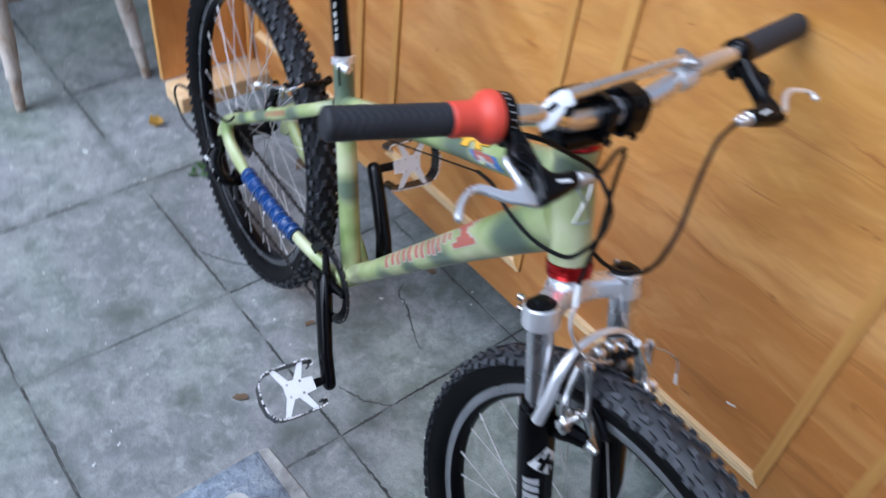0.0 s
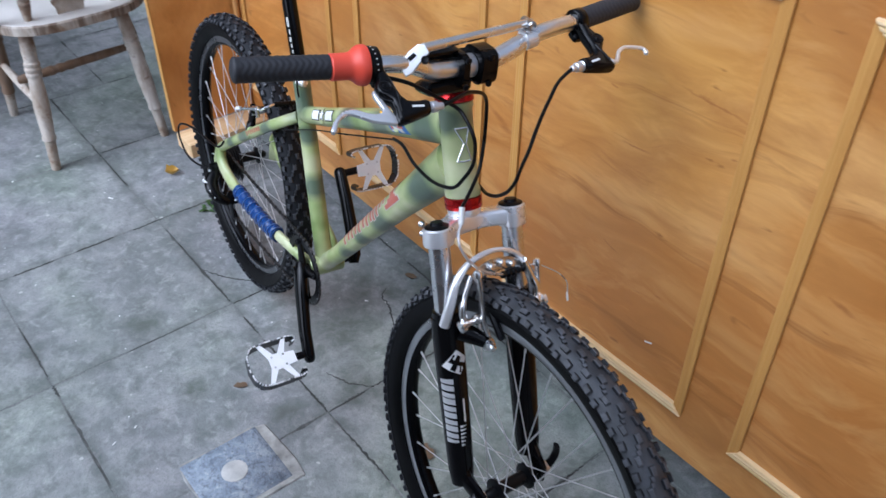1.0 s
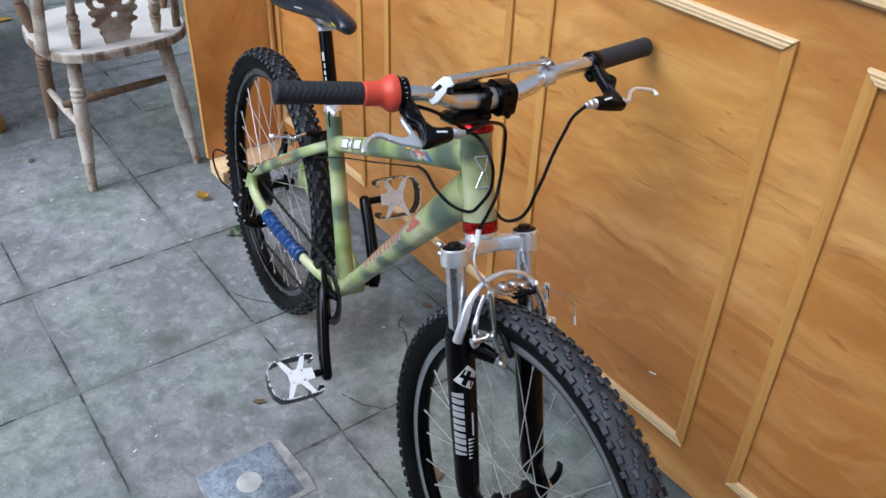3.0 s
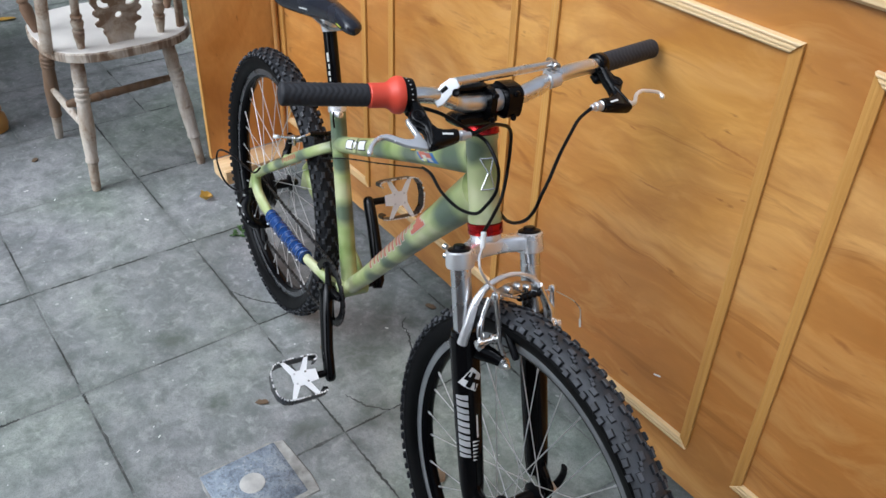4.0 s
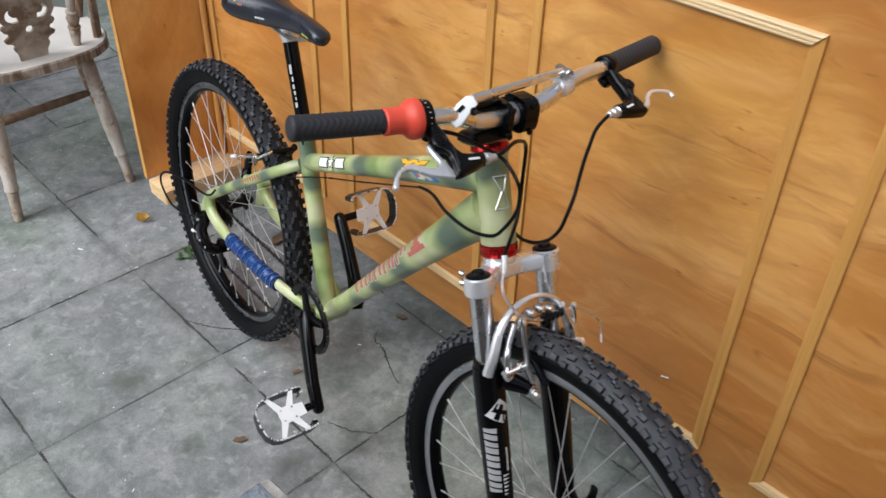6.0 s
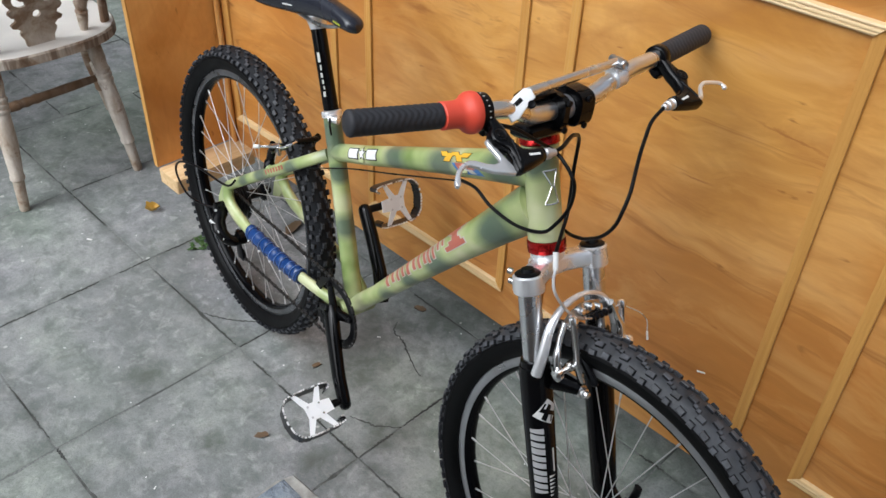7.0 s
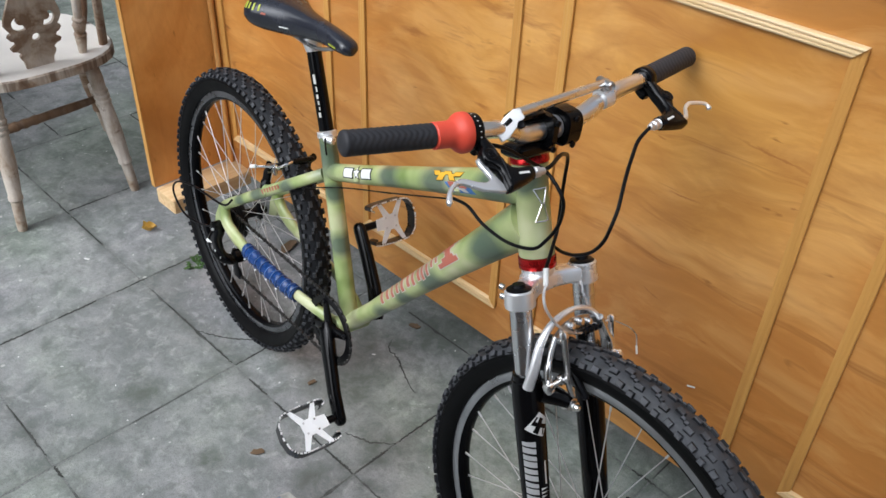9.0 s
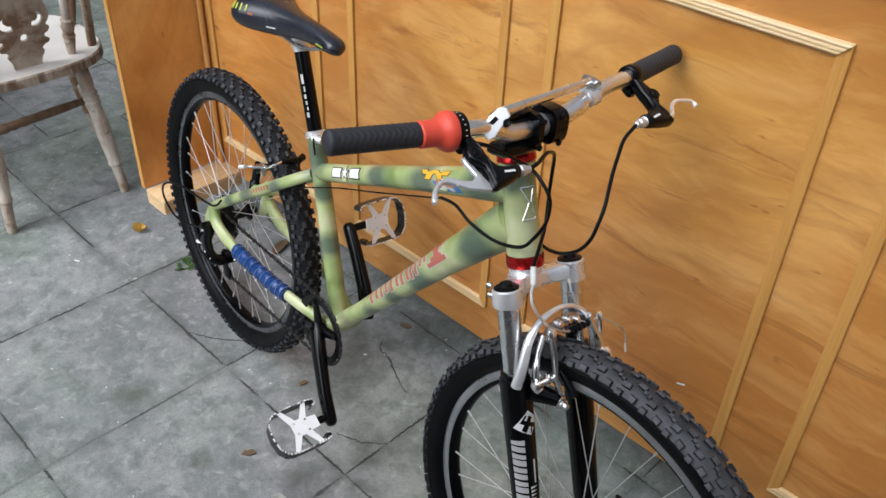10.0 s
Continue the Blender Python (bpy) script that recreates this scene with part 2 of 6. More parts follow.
def camouflage(name):
    """Pale green frame paint with soft darker patches and yellowish lights, under clear lacquer."""
    k = Mat(name, (0.35, 0.42, 0.18), 0.32)
    warp = k.noise(22, 3)
    dark = None
    flat = k.mapped((1, 0, 1))
    for x, z, r in BLOTCHES:
        d = k.n.new("ShaderNodeVectorMath")
        d.operation = "DISTANCE"
        k.l.new(flat, d.inputs[0])
        d.inputs[1].default_value = (x, 0, z)
        near = k.math("SUBTRACT", 1.25, k.math("DIVIDE", d.outputs["Value"], r * 1.15), True)
        dark = near if dark is None else k.math("MAXIMUM", dark, near)
    dark = k.math("MULTIPLY", dark, k.ramp(warp, [(0.25, 0.75), (0.7, 1.15)]), True)
    soft = k.noise(16, 2, 0.4)
    base = k.ramp(soft, [(0.28, (0.180, 0.252, 0.072)), (0.42, (0.305, 0.378, 0.142)), (0.54, (0.412, 0.465, 0.210)), (0.68, (0.54, 0.56, 0.325))])
    k.color(k.mix(k.ramp(dark, [(0.15, 0.0), (0.80, 0.86)]), base, (0.070, 0.104, 0.082)))
    k.coat(0.5, 0.10)
    return k.m


def chair_wood(name, pale=0.5, varnish=0.0, streaks=0.0):
    """Weathered turned wood: chalky white wear over grey-brown, old brown varnish left on the upper ends of the legs."""
    k = Mat(name, (0.5, 0.46, 0.42), 0.7)
    wear, grain = k.noise(9, 6, 0.65, 0.4), k.noise(1.0, 4, 0.6, src=k.mapped((60, 60, 9)))
    c = k.ramp(wear, [(0.62 - pale * 0.5, (0.20, 0.120, 0.066)), (0.72 - pale * 0.5, (0.43, 0.355, 0.275)), (0.95 - pale * 0.5, (0.64, 0.59, 0.52))])
    c = k.mix(k.ramp(grain, [(0.3, 0.5), (0.6, 0.0)]), c, (0.25, 0.19, 0.15))
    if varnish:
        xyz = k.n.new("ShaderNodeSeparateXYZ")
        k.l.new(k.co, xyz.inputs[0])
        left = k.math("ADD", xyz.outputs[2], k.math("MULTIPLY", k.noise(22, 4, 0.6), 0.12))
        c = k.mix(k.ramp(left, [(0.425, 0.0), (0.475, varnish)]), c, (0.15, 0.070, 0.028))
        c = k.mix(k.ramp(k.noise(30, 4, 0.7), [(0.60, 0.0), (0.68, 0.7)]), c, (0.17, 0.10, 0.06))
    if streaks:
        drip = k.noise(1.0, 3, 0.6, 0.2, src=k.mapped((34, 34, 3)))
        c = k.mix(k.ramp(drip, [(0.50, 0.0), (0.60, streaks)]), c, (0.115, 0.066, 0.036))
    k.color(c)
    k.bump(grain, 0.3, 0.0012)
    return k.m


PLY, PLY_END = varnished_ply("varnished_plywood", False, 0.97, 1.25, 1.15, KNOTS, 0.35, PANEL_TONES), varnished_ply("varnished_plywood_end", True, 1.08, 0.5, 1.25)
BEAD = varnished_ply("varnished_bead", True, 1.10, 0.4, 1.0, (), 1.0)
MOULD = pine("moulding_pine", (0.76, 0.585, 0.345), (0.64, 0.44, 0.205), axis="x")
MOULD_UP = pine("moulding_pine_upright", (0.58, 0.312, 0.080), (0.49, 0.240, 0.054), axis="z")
RAW_PINE = pine("raw_pine", (0.72, 0.53, 0.30), (0.58, 0.38, 0.18), 0.6, "y")
DARK_WOOD = worn("dark_timber", (0.05, 0.035, 0.025), 0.8)
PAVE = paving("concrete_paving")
DIRT = joint_dirt("joint_dirt")
CRACK_DIRT = worn("crack_dirt", (0.075, 0.078, 0.07), 0.95, 0, 0.5, 120, 0.3)
CHALK = worn("chalky_cement", (0.58, 0.57, 0.53), 0.95, 0, 0.35, 130, 0.8)
MORTAR = worn("mortar", (0.40, 0.39, 0.36), 0.95, 0, 0.6, 130, 0.8)
PAINT = camouflage("camouflage_paint")
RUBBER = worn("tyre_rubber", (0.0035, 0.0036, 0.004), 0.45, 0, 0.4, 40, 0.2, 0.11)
# dusty block tops coloured paler for sky sheen, block sides darker for shade
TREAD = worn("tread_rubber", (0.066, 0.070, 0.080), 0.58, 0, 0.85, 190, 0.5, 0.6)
TREAD_SHADED = worn("shaded_tread_rubber", (0.014, 0.015, 0.018), 0.65, 0, 0.4, 45, 0.2, 0.25)
# tops of the rear tyre's blocks, darker than the front's
TREAD_REAR = worn("rear_tread_rubber", (0.050, 0.053, 0.060), 0.55, 0, 0.75, 190, 0.4, 0.5)
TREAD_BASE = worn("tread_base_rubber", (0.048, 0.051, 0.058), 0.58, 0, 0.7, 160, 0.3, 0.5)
GRIP = worn("grip_rubber", (0.031, 0.0315, 0.036), 0.6, 0, 0.25, 60, 0.15, 0.4)
RED_RUBBER = worn("red_rubber", (0.80, 0.085, 0.045), 0.48, 0, 0.12, 50, 0.05)
BLACK = worn("black_anodised", (0.004, 0.004, 0.005), 0.32, 0.0, 0.3, 50, 0.03, 0.15)
GLOSS_BLACK = worn("gloss_black", (0.003, 0.003, 0.0035), 0.11, 0.0, 0.3, 30, 0.0, 0.20)
RIM = worn("anodised_rim", (0.0022, 0.0023, 0.003), 0.16, 0.0, 0.3, 50, 0.02, 0.09)
STEEL = worn("steel", (0.62, 0.62, 0.62), 0.28, 1.0, 0.2, 60, 0.03)
BRIGHT = worn("polished_casting", (0.90, 0.90, 0.91), 0.26, 0.70, 0.08, 50, 0.03)
CHROME = worn("polished_alloy", (0.93, 0.93, 0.93), 0.24, 1.0, 0.12, 40, 0.02)
ALLOY = worn("cast_alloy", (0.70, 0.70, 0.72), 0.32, 0.8, 0.12, 50, 0.05)
CAGE = worn("pedal_cage", (0.07, 0.07, 0.072), 0.28, 0.7, 0.8, 120, 0.15)
SPOKE = worn("spoke_steel", (0.74, 0.74, 0.74), 0.34, 0.7, 0.1, 60, 0.0)
# rear track: dirt and the dark ground it reflects, put into a darker colour
TRACK_REAR = worn("rear_brake_track", (0.24, 0.245, 0.26), 0.26, 0.85, 0.5, 60, 0.05)
TRACK = worn("brake_track", (0.36, 0.37, 0.38), 0.34, 0.75, 0.2, 90, 0.05)
RED_ANO = Mat("red_anodised", (0.42, 0.012, 0.012), 0.22, 0.75).m
BLUE_TAPE = worn("blue_wrap", (0.010, 0.046, 0.185), 0.22, 0, 0.35, 70, 0.1)
CORD = worn("blue_cord", (0.10, 0.18, 0.40), 0.4, 0, 0.3, 80, 0.1)
PEDAL_WHITE = worn("pale_pedal_plate", (0.95, 0.96, 0.97), 0.26, 0.0, 0.04, 70, 0.03)
TOOTH = worn("bright_tooth_edge", (0.90, 0.90, 0.90), 0.5, 0.2, 0.15, 90, 0.05)
STANCHION = worn("hard_chrome", (0.80, 0.81, 0.84), 0.27, 1.0, 0.05, 40, 0.01)
WHITE = worn("white_print", (0.78, 0.78, 0.76), 0.45, 0, 0.1, 80, 0)
SILVER_PRINT = worn("silver_print", (0.62, 0.62, 0.62), 0.35, 0.3, 0.12, 80, 0)
PALE = worn("pale_print", (0.50, 0.50, 0.46), 0.45, 0, 0.1, 80, 0)
RED_PRINT = worn("red_print", (0.42, 0.125, 0.085), 0.45, 0, 0.15, 80, 0)
YELLOW_PRINT = worn("yellow_print", (0.75, 0.42, 0.03), 0.45, 0, 0.1, 80, 0)
BLUE_PRINT = worn("blue_print", (0.06, 0.17, 0.42), 0.45, 0, 0.1, 80, 0)
LIME_PRINT = worn("lime_print", (0.45, 0.50, 0.05), 0.5, 0, 0.1, 80, 0)
LEATHER = worn("saddle_leather", (0.017, 0.019, 0.028), 0.22, 0, 0.3, 60, 0.08, 0.6)
CHAIN = worn("oily_chain", (0.05, 0.047, 0.045), 0.42, 0.8, 0.4, 80, 0.1)
CHAIR_SEAT = worn("light_whitened_seat", (0.78, 0.74, 0.68), 0.38, 0, 0.16, 26, 0.15)
CHAIR_EDGE = chair_wood("chair_edge_wood", 0.50, 0.0, 0.75)
CHAIR_DARK = chair_wood("chair_dark_wood", 0.05, 0.0, 0.5)
CHAIR_TIP = chair_wood("chair_tip_wood", 0.45)
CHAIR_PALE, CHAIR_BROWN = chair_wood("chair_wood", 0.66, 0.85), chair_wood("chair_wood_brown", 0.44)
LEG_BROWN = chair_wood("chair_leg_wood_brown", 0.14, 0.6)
IRON = mottled_iron("painted_iron")
LEAF = worn("yellow_leaf", (0.62, 0.36, 0.05), 0.6, 0, 0.4, 60, 0.2)
BROWN_LEAF = worn("brown_leaf", (0.17, 0.11, 0.06), 0.7, 0, 0.4, 60, 0.2)
WEED = worn("weed_leaf", (0.06, 0.13, 0.03), 0.6, 0, 0.4, 60, 0.1)
ORANGE_WOOD = worn("orange_varnished_wood", (0.50, 0.24, 0.05), 0.32, 0, 0.35, 30, 0.05)


# ---- geometry ----
class Geo:
    """Vertices and faces gathered for one mesh."""

    def __init__(self):
        self.v, self.f = [], []

    def put(self, verts, faces):
        n = len(self.v)
        self.v += [tuple(p) for p in verts]
        self.f += [tuple(i + n for i in f) for f in faces]
        return self

    def loft(self, rings, closed=False, caps=True):
        n, k = len(rings), len(rings[0])
        faces = []
        for a in range(n if closed else n - 1):
            b = (a + 1) % n
            for i in range(k):
                j = (i + 1) % k
                faces.append((a * k + i, a * k + j, b * k + j, b * k + i))
        if caps and not closed:
            faces += [tuple(range(k))[::-1], tuple(range((n - 1) * k, n * k))]
        return self.put([p for r in rings for p in r], faces)

    def tube(self, pts, radii, seg=14, closed=False, caps=True, hint=None, flat=None):
        """A swept tube. radii: one, or one a point, or pairs (across the hint, the other way)."""
        pts = [Vector(p) for p in pts]
        n = len(pts)
        if not isinstance(radii, (list, tuple)):
            radii = [radii] * n
        rings, side = [], Vector(hint) if hint else None
        for i, p in enumerate(pts):
            a, b = (pts[i - 1], pts[(i + 1) % n]) if closed else (pts[max(i - 1, 0)], pts[min(i + 1, n - 1)])
            t = (b - a).normalized()
            if side is None:
                side = t.orthogonal()
            s = (Vector(hint) if hint else side)
            s = (s - t * s.dot(t)).normalized()
            side = s
            u = t.cross(s)
            ra, rb = radii[i] if isinstance(radii[i], (list, tuple)) else (radii[i], radii[i])
            rings.append([p + s * (ra * math.cos(w)) + u * (rb * math.sin(w)) for w in (2 * math.pi * (q + 0.5) / seg for q in range(seg))])
        return self.loft(rings, closed, caps)

    def lathe(self, profile, base, axis, seg=24, hint=(0, 0, 1)):
        """A turned body: profile of (along the axis, radius)."""
        axis = Vector(axis).normalized()
        s = axis.orthogonal().normalized()
        u = axis.cross(s)
        base = Vector(base)
        rings = [[base + axis * h + (s * math.cos(w) + u * math.sin(w)) * max(r, 1e-4) for w in (2 * math.pi * q / seg for q in range(seg))] for h, r in profile]
        return self.loft(rings)

    def box(self, size, m=None, bevel=0.0):
        """A block with chamfered edges, centred, laid by the pose m."""
        m = m or Matrix()
        hx, hy, hz = (s / 2 for s in size)
        b = min(bevel, hx * 0.9, hy * 0.9, hz * 0.9)
        if b <= 0:
            vs = [(x * hx, y * hy, z * hz) for x in (-1, 1) for y in (-1, 1) for z in (-1, 1)]
            fs = [(0, 1, 3, 2), (4, 6, 7, 5), (0, 4, 5, 1), (2, 3, 7, 6), (0, 2, 6, 4), (1, 5, 7, 3)]
            return self.put([m @ Vector(v) for v in vs], fs)
        rings = []
        for z, inset in ((-hz, b), (-hz + b, 0), (hz - b, 0), (hz, b)):
            x, y = hx - inset, hy - inset
            rings.append([m @ Vector(p) for p in ((x, y - b, z), (x - b, y, z), (-x + b, y, z), (-x, y - b, z), (-x, -y + b, z), (-x + b, -y, z), (x - b, -y, z), (x, -y + b, z))])
        return self.loft(rings)

    def slab(self, outline, h, m=None, bevel=0.0):
        """An outline (x, y) raised by h, counter-clockwise, laid by the pose m."""
        m = m or Matrix()
        c = Vector((sum(p[0] for p in outline) / len(outline), sum(p[1] for p in outline) / len(outline)))
        def ring(z, inset):
            out = []
            for p in outline:
                d = Vector(p) - c
                q = c + d * (1 - inset / max(d.length, 1e-6))
                out.append(m @ Vector((q.x, q.y, z)))
            return out
        return self.loft([ring(0, 0), ring(h - bevel, 0), ring(h, bevel)] if bevel else [ring(0, 0), ring(h, 0)])

    def plate(self, outline, h, m, bevel=0.002, steps=3):
        """An outline (x, y), hollow corners allowed, made h thick about the plane of the pose m, with rounded edges."""
        k = len(outline)
        area = sum(outline[i][0] * outline[(i + 1) % k][1] - outline[(i + 1) % k][0] * outline[i][1] for i in range(k))
        turn = 1 if area > 0 else -1
        inward = []
        for i in range(k):
            a, b, c = (Vector(outline[(i + d) % k]) for d in (-1, 0, 1))
            e, f = (b - a).normalized(), (c - b).normalized()
            n = (Vector((-e.y, e.x)) + Vector((-f.y, f.x))) * turn
            n = n.normalized() if n.length > 1e-6 else Vector((-e.y, e.x)) * turn
            inward.append(n)
        rings = []
        for side in (-1, 1):
            angles = [math.pi / 2 * q / steps for q in range(steps + 1)]
            for w in (angles[::-1] if side < 0 else angles):
                inset, z = bevel * (1 - math.cos(w)), side * (h / 2 - bevel * (1 - math.sin(w)))
                rings.append([m @ Vector((p[0] + n.x * inset, p[1] + n.y * inset, z)) for p, n in zip(outline, inward)])
        return self.loft(rings)

    def ball(self, c, r, seg=12, squash=(1, 1, 1)):
        c = Vector(c)
        rings = []
        for i in range(seg // 2 + 1):
            a = math.pi * (i / (seg // 2) - 0.5)
            rr = max(math.cos(a), 0.02)
            rings.append([c + Vector((r * rr * math.cos(w) * squash[0], r * rr * math.sin(w) * squash[1], r * math.sin(a) * squash[2])) for w in (2 * math.pi * q / seg for q in range(seg))])
        return self.loft(rings)

    def mesh(self, name, angle=38.0):
        me = bpy.data.meshes.new(name)
        me.from_pydata(self.v, [], self.f)
        bm = bmesh.new()
        bm.from_mesh(me)
        bmesh.ops.recalc_face_normals(bm, faces=bm.faces)
        bm.to_mesh(me)
        bm.free()
        me.shade_smooth()
        me.set_sharp_from_angle(angle=radians(angle))
        return me


def part(name, geo, material, parent=None, label="", angle=38.0):
    """Links a Geo, or a mesh, as one object under a thing or a part."""
    me = geo.mesh(name, angle) if isinstance(geo, Geo) else geo
    if not me.materials:
        me.materials.append(material)
    ob = new(name, me)
    if parent is not None:
        ob.parent = parent
    return tagged(ob, label)


def thing(name, label, category, m=None, group="", kind=""):
    ob = new(name)
    ob.empty_display_size = 0.1
    if m is not None:
        ob.matrix_world = m
    return tagged(ob, label, category, group, kind)


def smooth_path(pts, steps=8, closed=False):
    """A Catmull-Rom curve through the points."""
    pts = [Vector(p) for p in pts]
    out, n = [], len(pts)
    for i in range(n if closed else n - 1):
        p0, p1, p2, p3 = (pts[(i + k) % n] if closed else pts[min(max(i + k, 0), n - 1)] for k in (-1, 0, 1, 2))
        for s in range(steps):
            t = s / steps
            out.append(0.5 * (2 * p1 + (p2 - p0) * t + (2 * p0 - 5 * p1 + 4 * p2 - p3) * t * t + (3 * p1 - p0 - 3 * p2 + p3) * t * t * t))
    return out if closed else out + [pts[-1]]


# ---- the place: ground, counter ----
PITCH, X0, Y0 = 0.4445, -0.386, 0.399      # paving grid: one joint along x = X0, one along y = Y0
ground = part("ground", Geo().box((400, 400, 0.2), pose(0, 0, -0.1013)), DIRT)
tagged(ground, "dark soil and sand bed under the paving", "ground", kind="structure")

# the panelled counter: front face in the plane y = 0, standing clear of the ground
BOTTOM, TOP, CORNER = 0.145, 1.13, 0.642
counter = thing("bar_counter", "orange-varnished plywood bar counter with pine moulding panels", "counter", pose(-0.4, -0.2, 0))
counter_inv = counter.matrix_world.inverted()


def counter_part(name, geo, material, label="", parent=None):
    ob = part(name, geo, material, parent or counter, label)
    if parent is None:
        ob.matrix_parent_inverse = counter_inv
    return ob


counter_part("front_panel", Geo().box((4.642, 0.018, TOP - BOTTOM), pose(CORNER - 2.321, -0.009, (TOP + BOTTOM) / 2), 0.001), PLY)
counter_part("end_panel", Geo().box((0.018, 0.246, 0.985), pose(CORNER + 0.009, 0.123, 0.1665 + 0.4925), 0.0012), PLY_END, "plain plywood wing at the counter's end")
counter_part("end_edge", Geo().box((0.0185, 0.003, 0.984), pose(CORNER + 0.009, 0.2476, 0.1665 + 0.492), 0.0006), MOULD_UP, "pale cut edge of the plywood")
counter_part("corner_bead", Geo().tube([(CORNER - 0.012, 0.010, BOTTOM), (CORNER - 0.012, 0.010, TOP)], 0.0085, 14), BEAD)
counter_part("foot_beam", Geo().box((0.092, 0.250, 0.046), pose(CORNER - 0.045, 0.122, 0.142), 0.003), RAW_PINE, "sawn pale pine batten")
# unseen back, carried down to the ground to block light under the counter
counter_part("back_panel", Geo().box((4.5, 0.018, TOP + 0.002), pose(CORNER - 2.3, -0.56, TOP / 2 - 0.001)), DARK_WOOD)
counter_part("floor_board", Geo().box((4.5, 0.53, 0.02), pose(CORNER - 2.3, -0.285, BOTTOM + 0.012)), DARK_WOOD)
for x in (0.45, -0.9, -2.3, -3.6):
    counter_part("leg", Geo().box((0.09, 0.09, BOTTOM + 0.01), pose(x, -0.42, (BOTTOM + 0.01) / 2 - 0.004), 0.004), DARK_WOOD)
counter_part("counter_top", Geo().box((4.7, 0.60, 0.03), pose(CORNER - 2.33, -0.285, TOP + 0.016), 0.004), PLY)
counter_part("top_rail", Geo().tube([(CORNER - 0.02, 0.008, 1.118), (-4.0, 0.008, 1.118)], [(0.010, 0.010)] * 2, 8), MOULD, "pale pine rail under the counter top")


def moulding(a, b, up, rib=1.0, proud=1.0):
    """A mitred length of ribbed picture moulding on the panel from a to b; up is the way to the frame's inside."""
    a, b, up = Vector(a), Vector(b), Vector(up)
    along = (b - a).normalized()
    prof = [(0.0, 0.0), (0.0, 0.0065), (0.0012, 0.0092), (0.0036, 0.0100), (0.0058, 0.0092), (0.0064, 0.0070), (0.0071, 0.0092), (0.0095, 0.0100),
            (0.0118, 0.0092), (0.0124, 0.0068), (0.0132, 0.0085), (0.0156, 0.0090), (0.0180, 0.0076), (0.0188, 0.0045), (0.0188, 0.0)]
    prof = [(w, h if h == 0 else (0.0085 + (h - 0.0085) * rib) * proud) for w, h in prof]
    n = Vector((0, 1, 0))
    return Geo().loft([[a + along * w + up * w + n * (h + 0.0005) for w, h in prof], [b - along * w + up * w + n * (h + 0.0005) for w, h in prof]])


def moulded_panel(x_near, x_far, z0=0.2465, z1=1.036):
    c = [(x_near, 0, z0), (x_far, 0, z0), (x_far, 0, z1), (x_near, 0, z1)]
    ways = [(0, 0, 1), (-1, 0, 0), (0, 0, -1), (1, 0, 0)]
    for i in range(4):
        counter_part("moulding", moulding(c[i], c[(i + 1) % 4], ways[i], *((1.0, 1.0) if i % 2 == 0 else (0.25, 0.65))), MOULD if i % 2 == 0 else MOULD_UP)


for near, far in ((-1.56, -1.078), (-0.976, -0.494), (-0.406, 0.035), (0.137, 0.604), (-2.15, -1.66), (-2.74, -2.25)):
    moulded_panel(near, far)
counter_part("paint_fleck", Geo().box((0.016, 0.001, 0.0028), pose(-0.876, 0.0012, 0.353, 0, 20, 0)), WHITE)

# ---- the paving ----
pavement = thing("pavement", "worn grey concrete paving slabs with dark dirty joints", "paving", pose(0, 0, 0), kind="structure")

# unseen plain walls, added to shade beyond the chair and across from the counter
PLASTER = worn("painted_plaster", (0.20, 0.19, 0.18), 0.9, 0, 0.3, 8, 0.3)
wall = part("unseen_wall_east", Geo().box((0.25, 9.0, 4.0), pose(3.8, 1.5, 1.98)), PLASTER)
tagged(wall, "plain grey plastered wall, added unseen to block sky light beyond the chair", "wall", kind="structure")
wall = part("unseen_wall_south", Geo().box((3.8, 0.22, 2.0), pose(-2.4, 1.95, 0.98)), PLASTER)
tagged(wall, "plain grey plastered wall, added unseen to block light across from the counter", "wall", kind="structure")
# another unseen wall, added to cut the light from behind the counter
wall = part("unseen_wall_north", Geo().box((9.6, 0.25, 3.6), pose(-1.1, -1.7, 1.78)), PLASTER)
tagged(wall, "plain grey plastered wall, added unseen to block light behind the counter", "wall", kind="structure")


# ---- the bicycle, in its own axes: x forward, y to its left, z up, from the ground under the rear axle ----
bike = thing("bicycle", "green camouflage hardtail mountain bike leaning on the counter", "bicycle", pose(0.148, 0.297, 0, -5.6, 0, 173.2))
RA, FA, BB = Vector((0, 0, 0.3380)), Vector((1.090, 0, 0.3375)), Vector((0.439, 0, 0.32))
HEAD_TOP, HEAD_LOW = Vector((0.836, 0, 0.868)), Vector((0.881, 0, 0.744))
STEER = (HEAD_LOW - HEAD_TOP).normalized()
Y = (0, 1, 0)


def steered(geo, degrees, pivot):
    """Turns gathered geometry about the steering axis."""
    m = Matrix.Translation(pivot) @ Matrix.Rotation(radians(degrees), 4, -STEER) @ Matrix.Translation(-Vector(pivot))
    geo.v = [tuple(m @ Vector(p)) for p in geo.v]
    return geo


TURN = {"fork": 0.0, "wheel": 0.0}


def bpart(name, geo, material, parent=None, label="", angle=38.0):
    if TURN["fork"] and isinstance(geo, Geo):
        steered(geo, TURN["fork"], HEAD_LOW)
    if TURN["wheel"] and isinstance(geo, Geo):
        steered(geo, TURN["wheel"], FA)
    return part(name, geo, material, bike if parent is None else parent, label, angle)


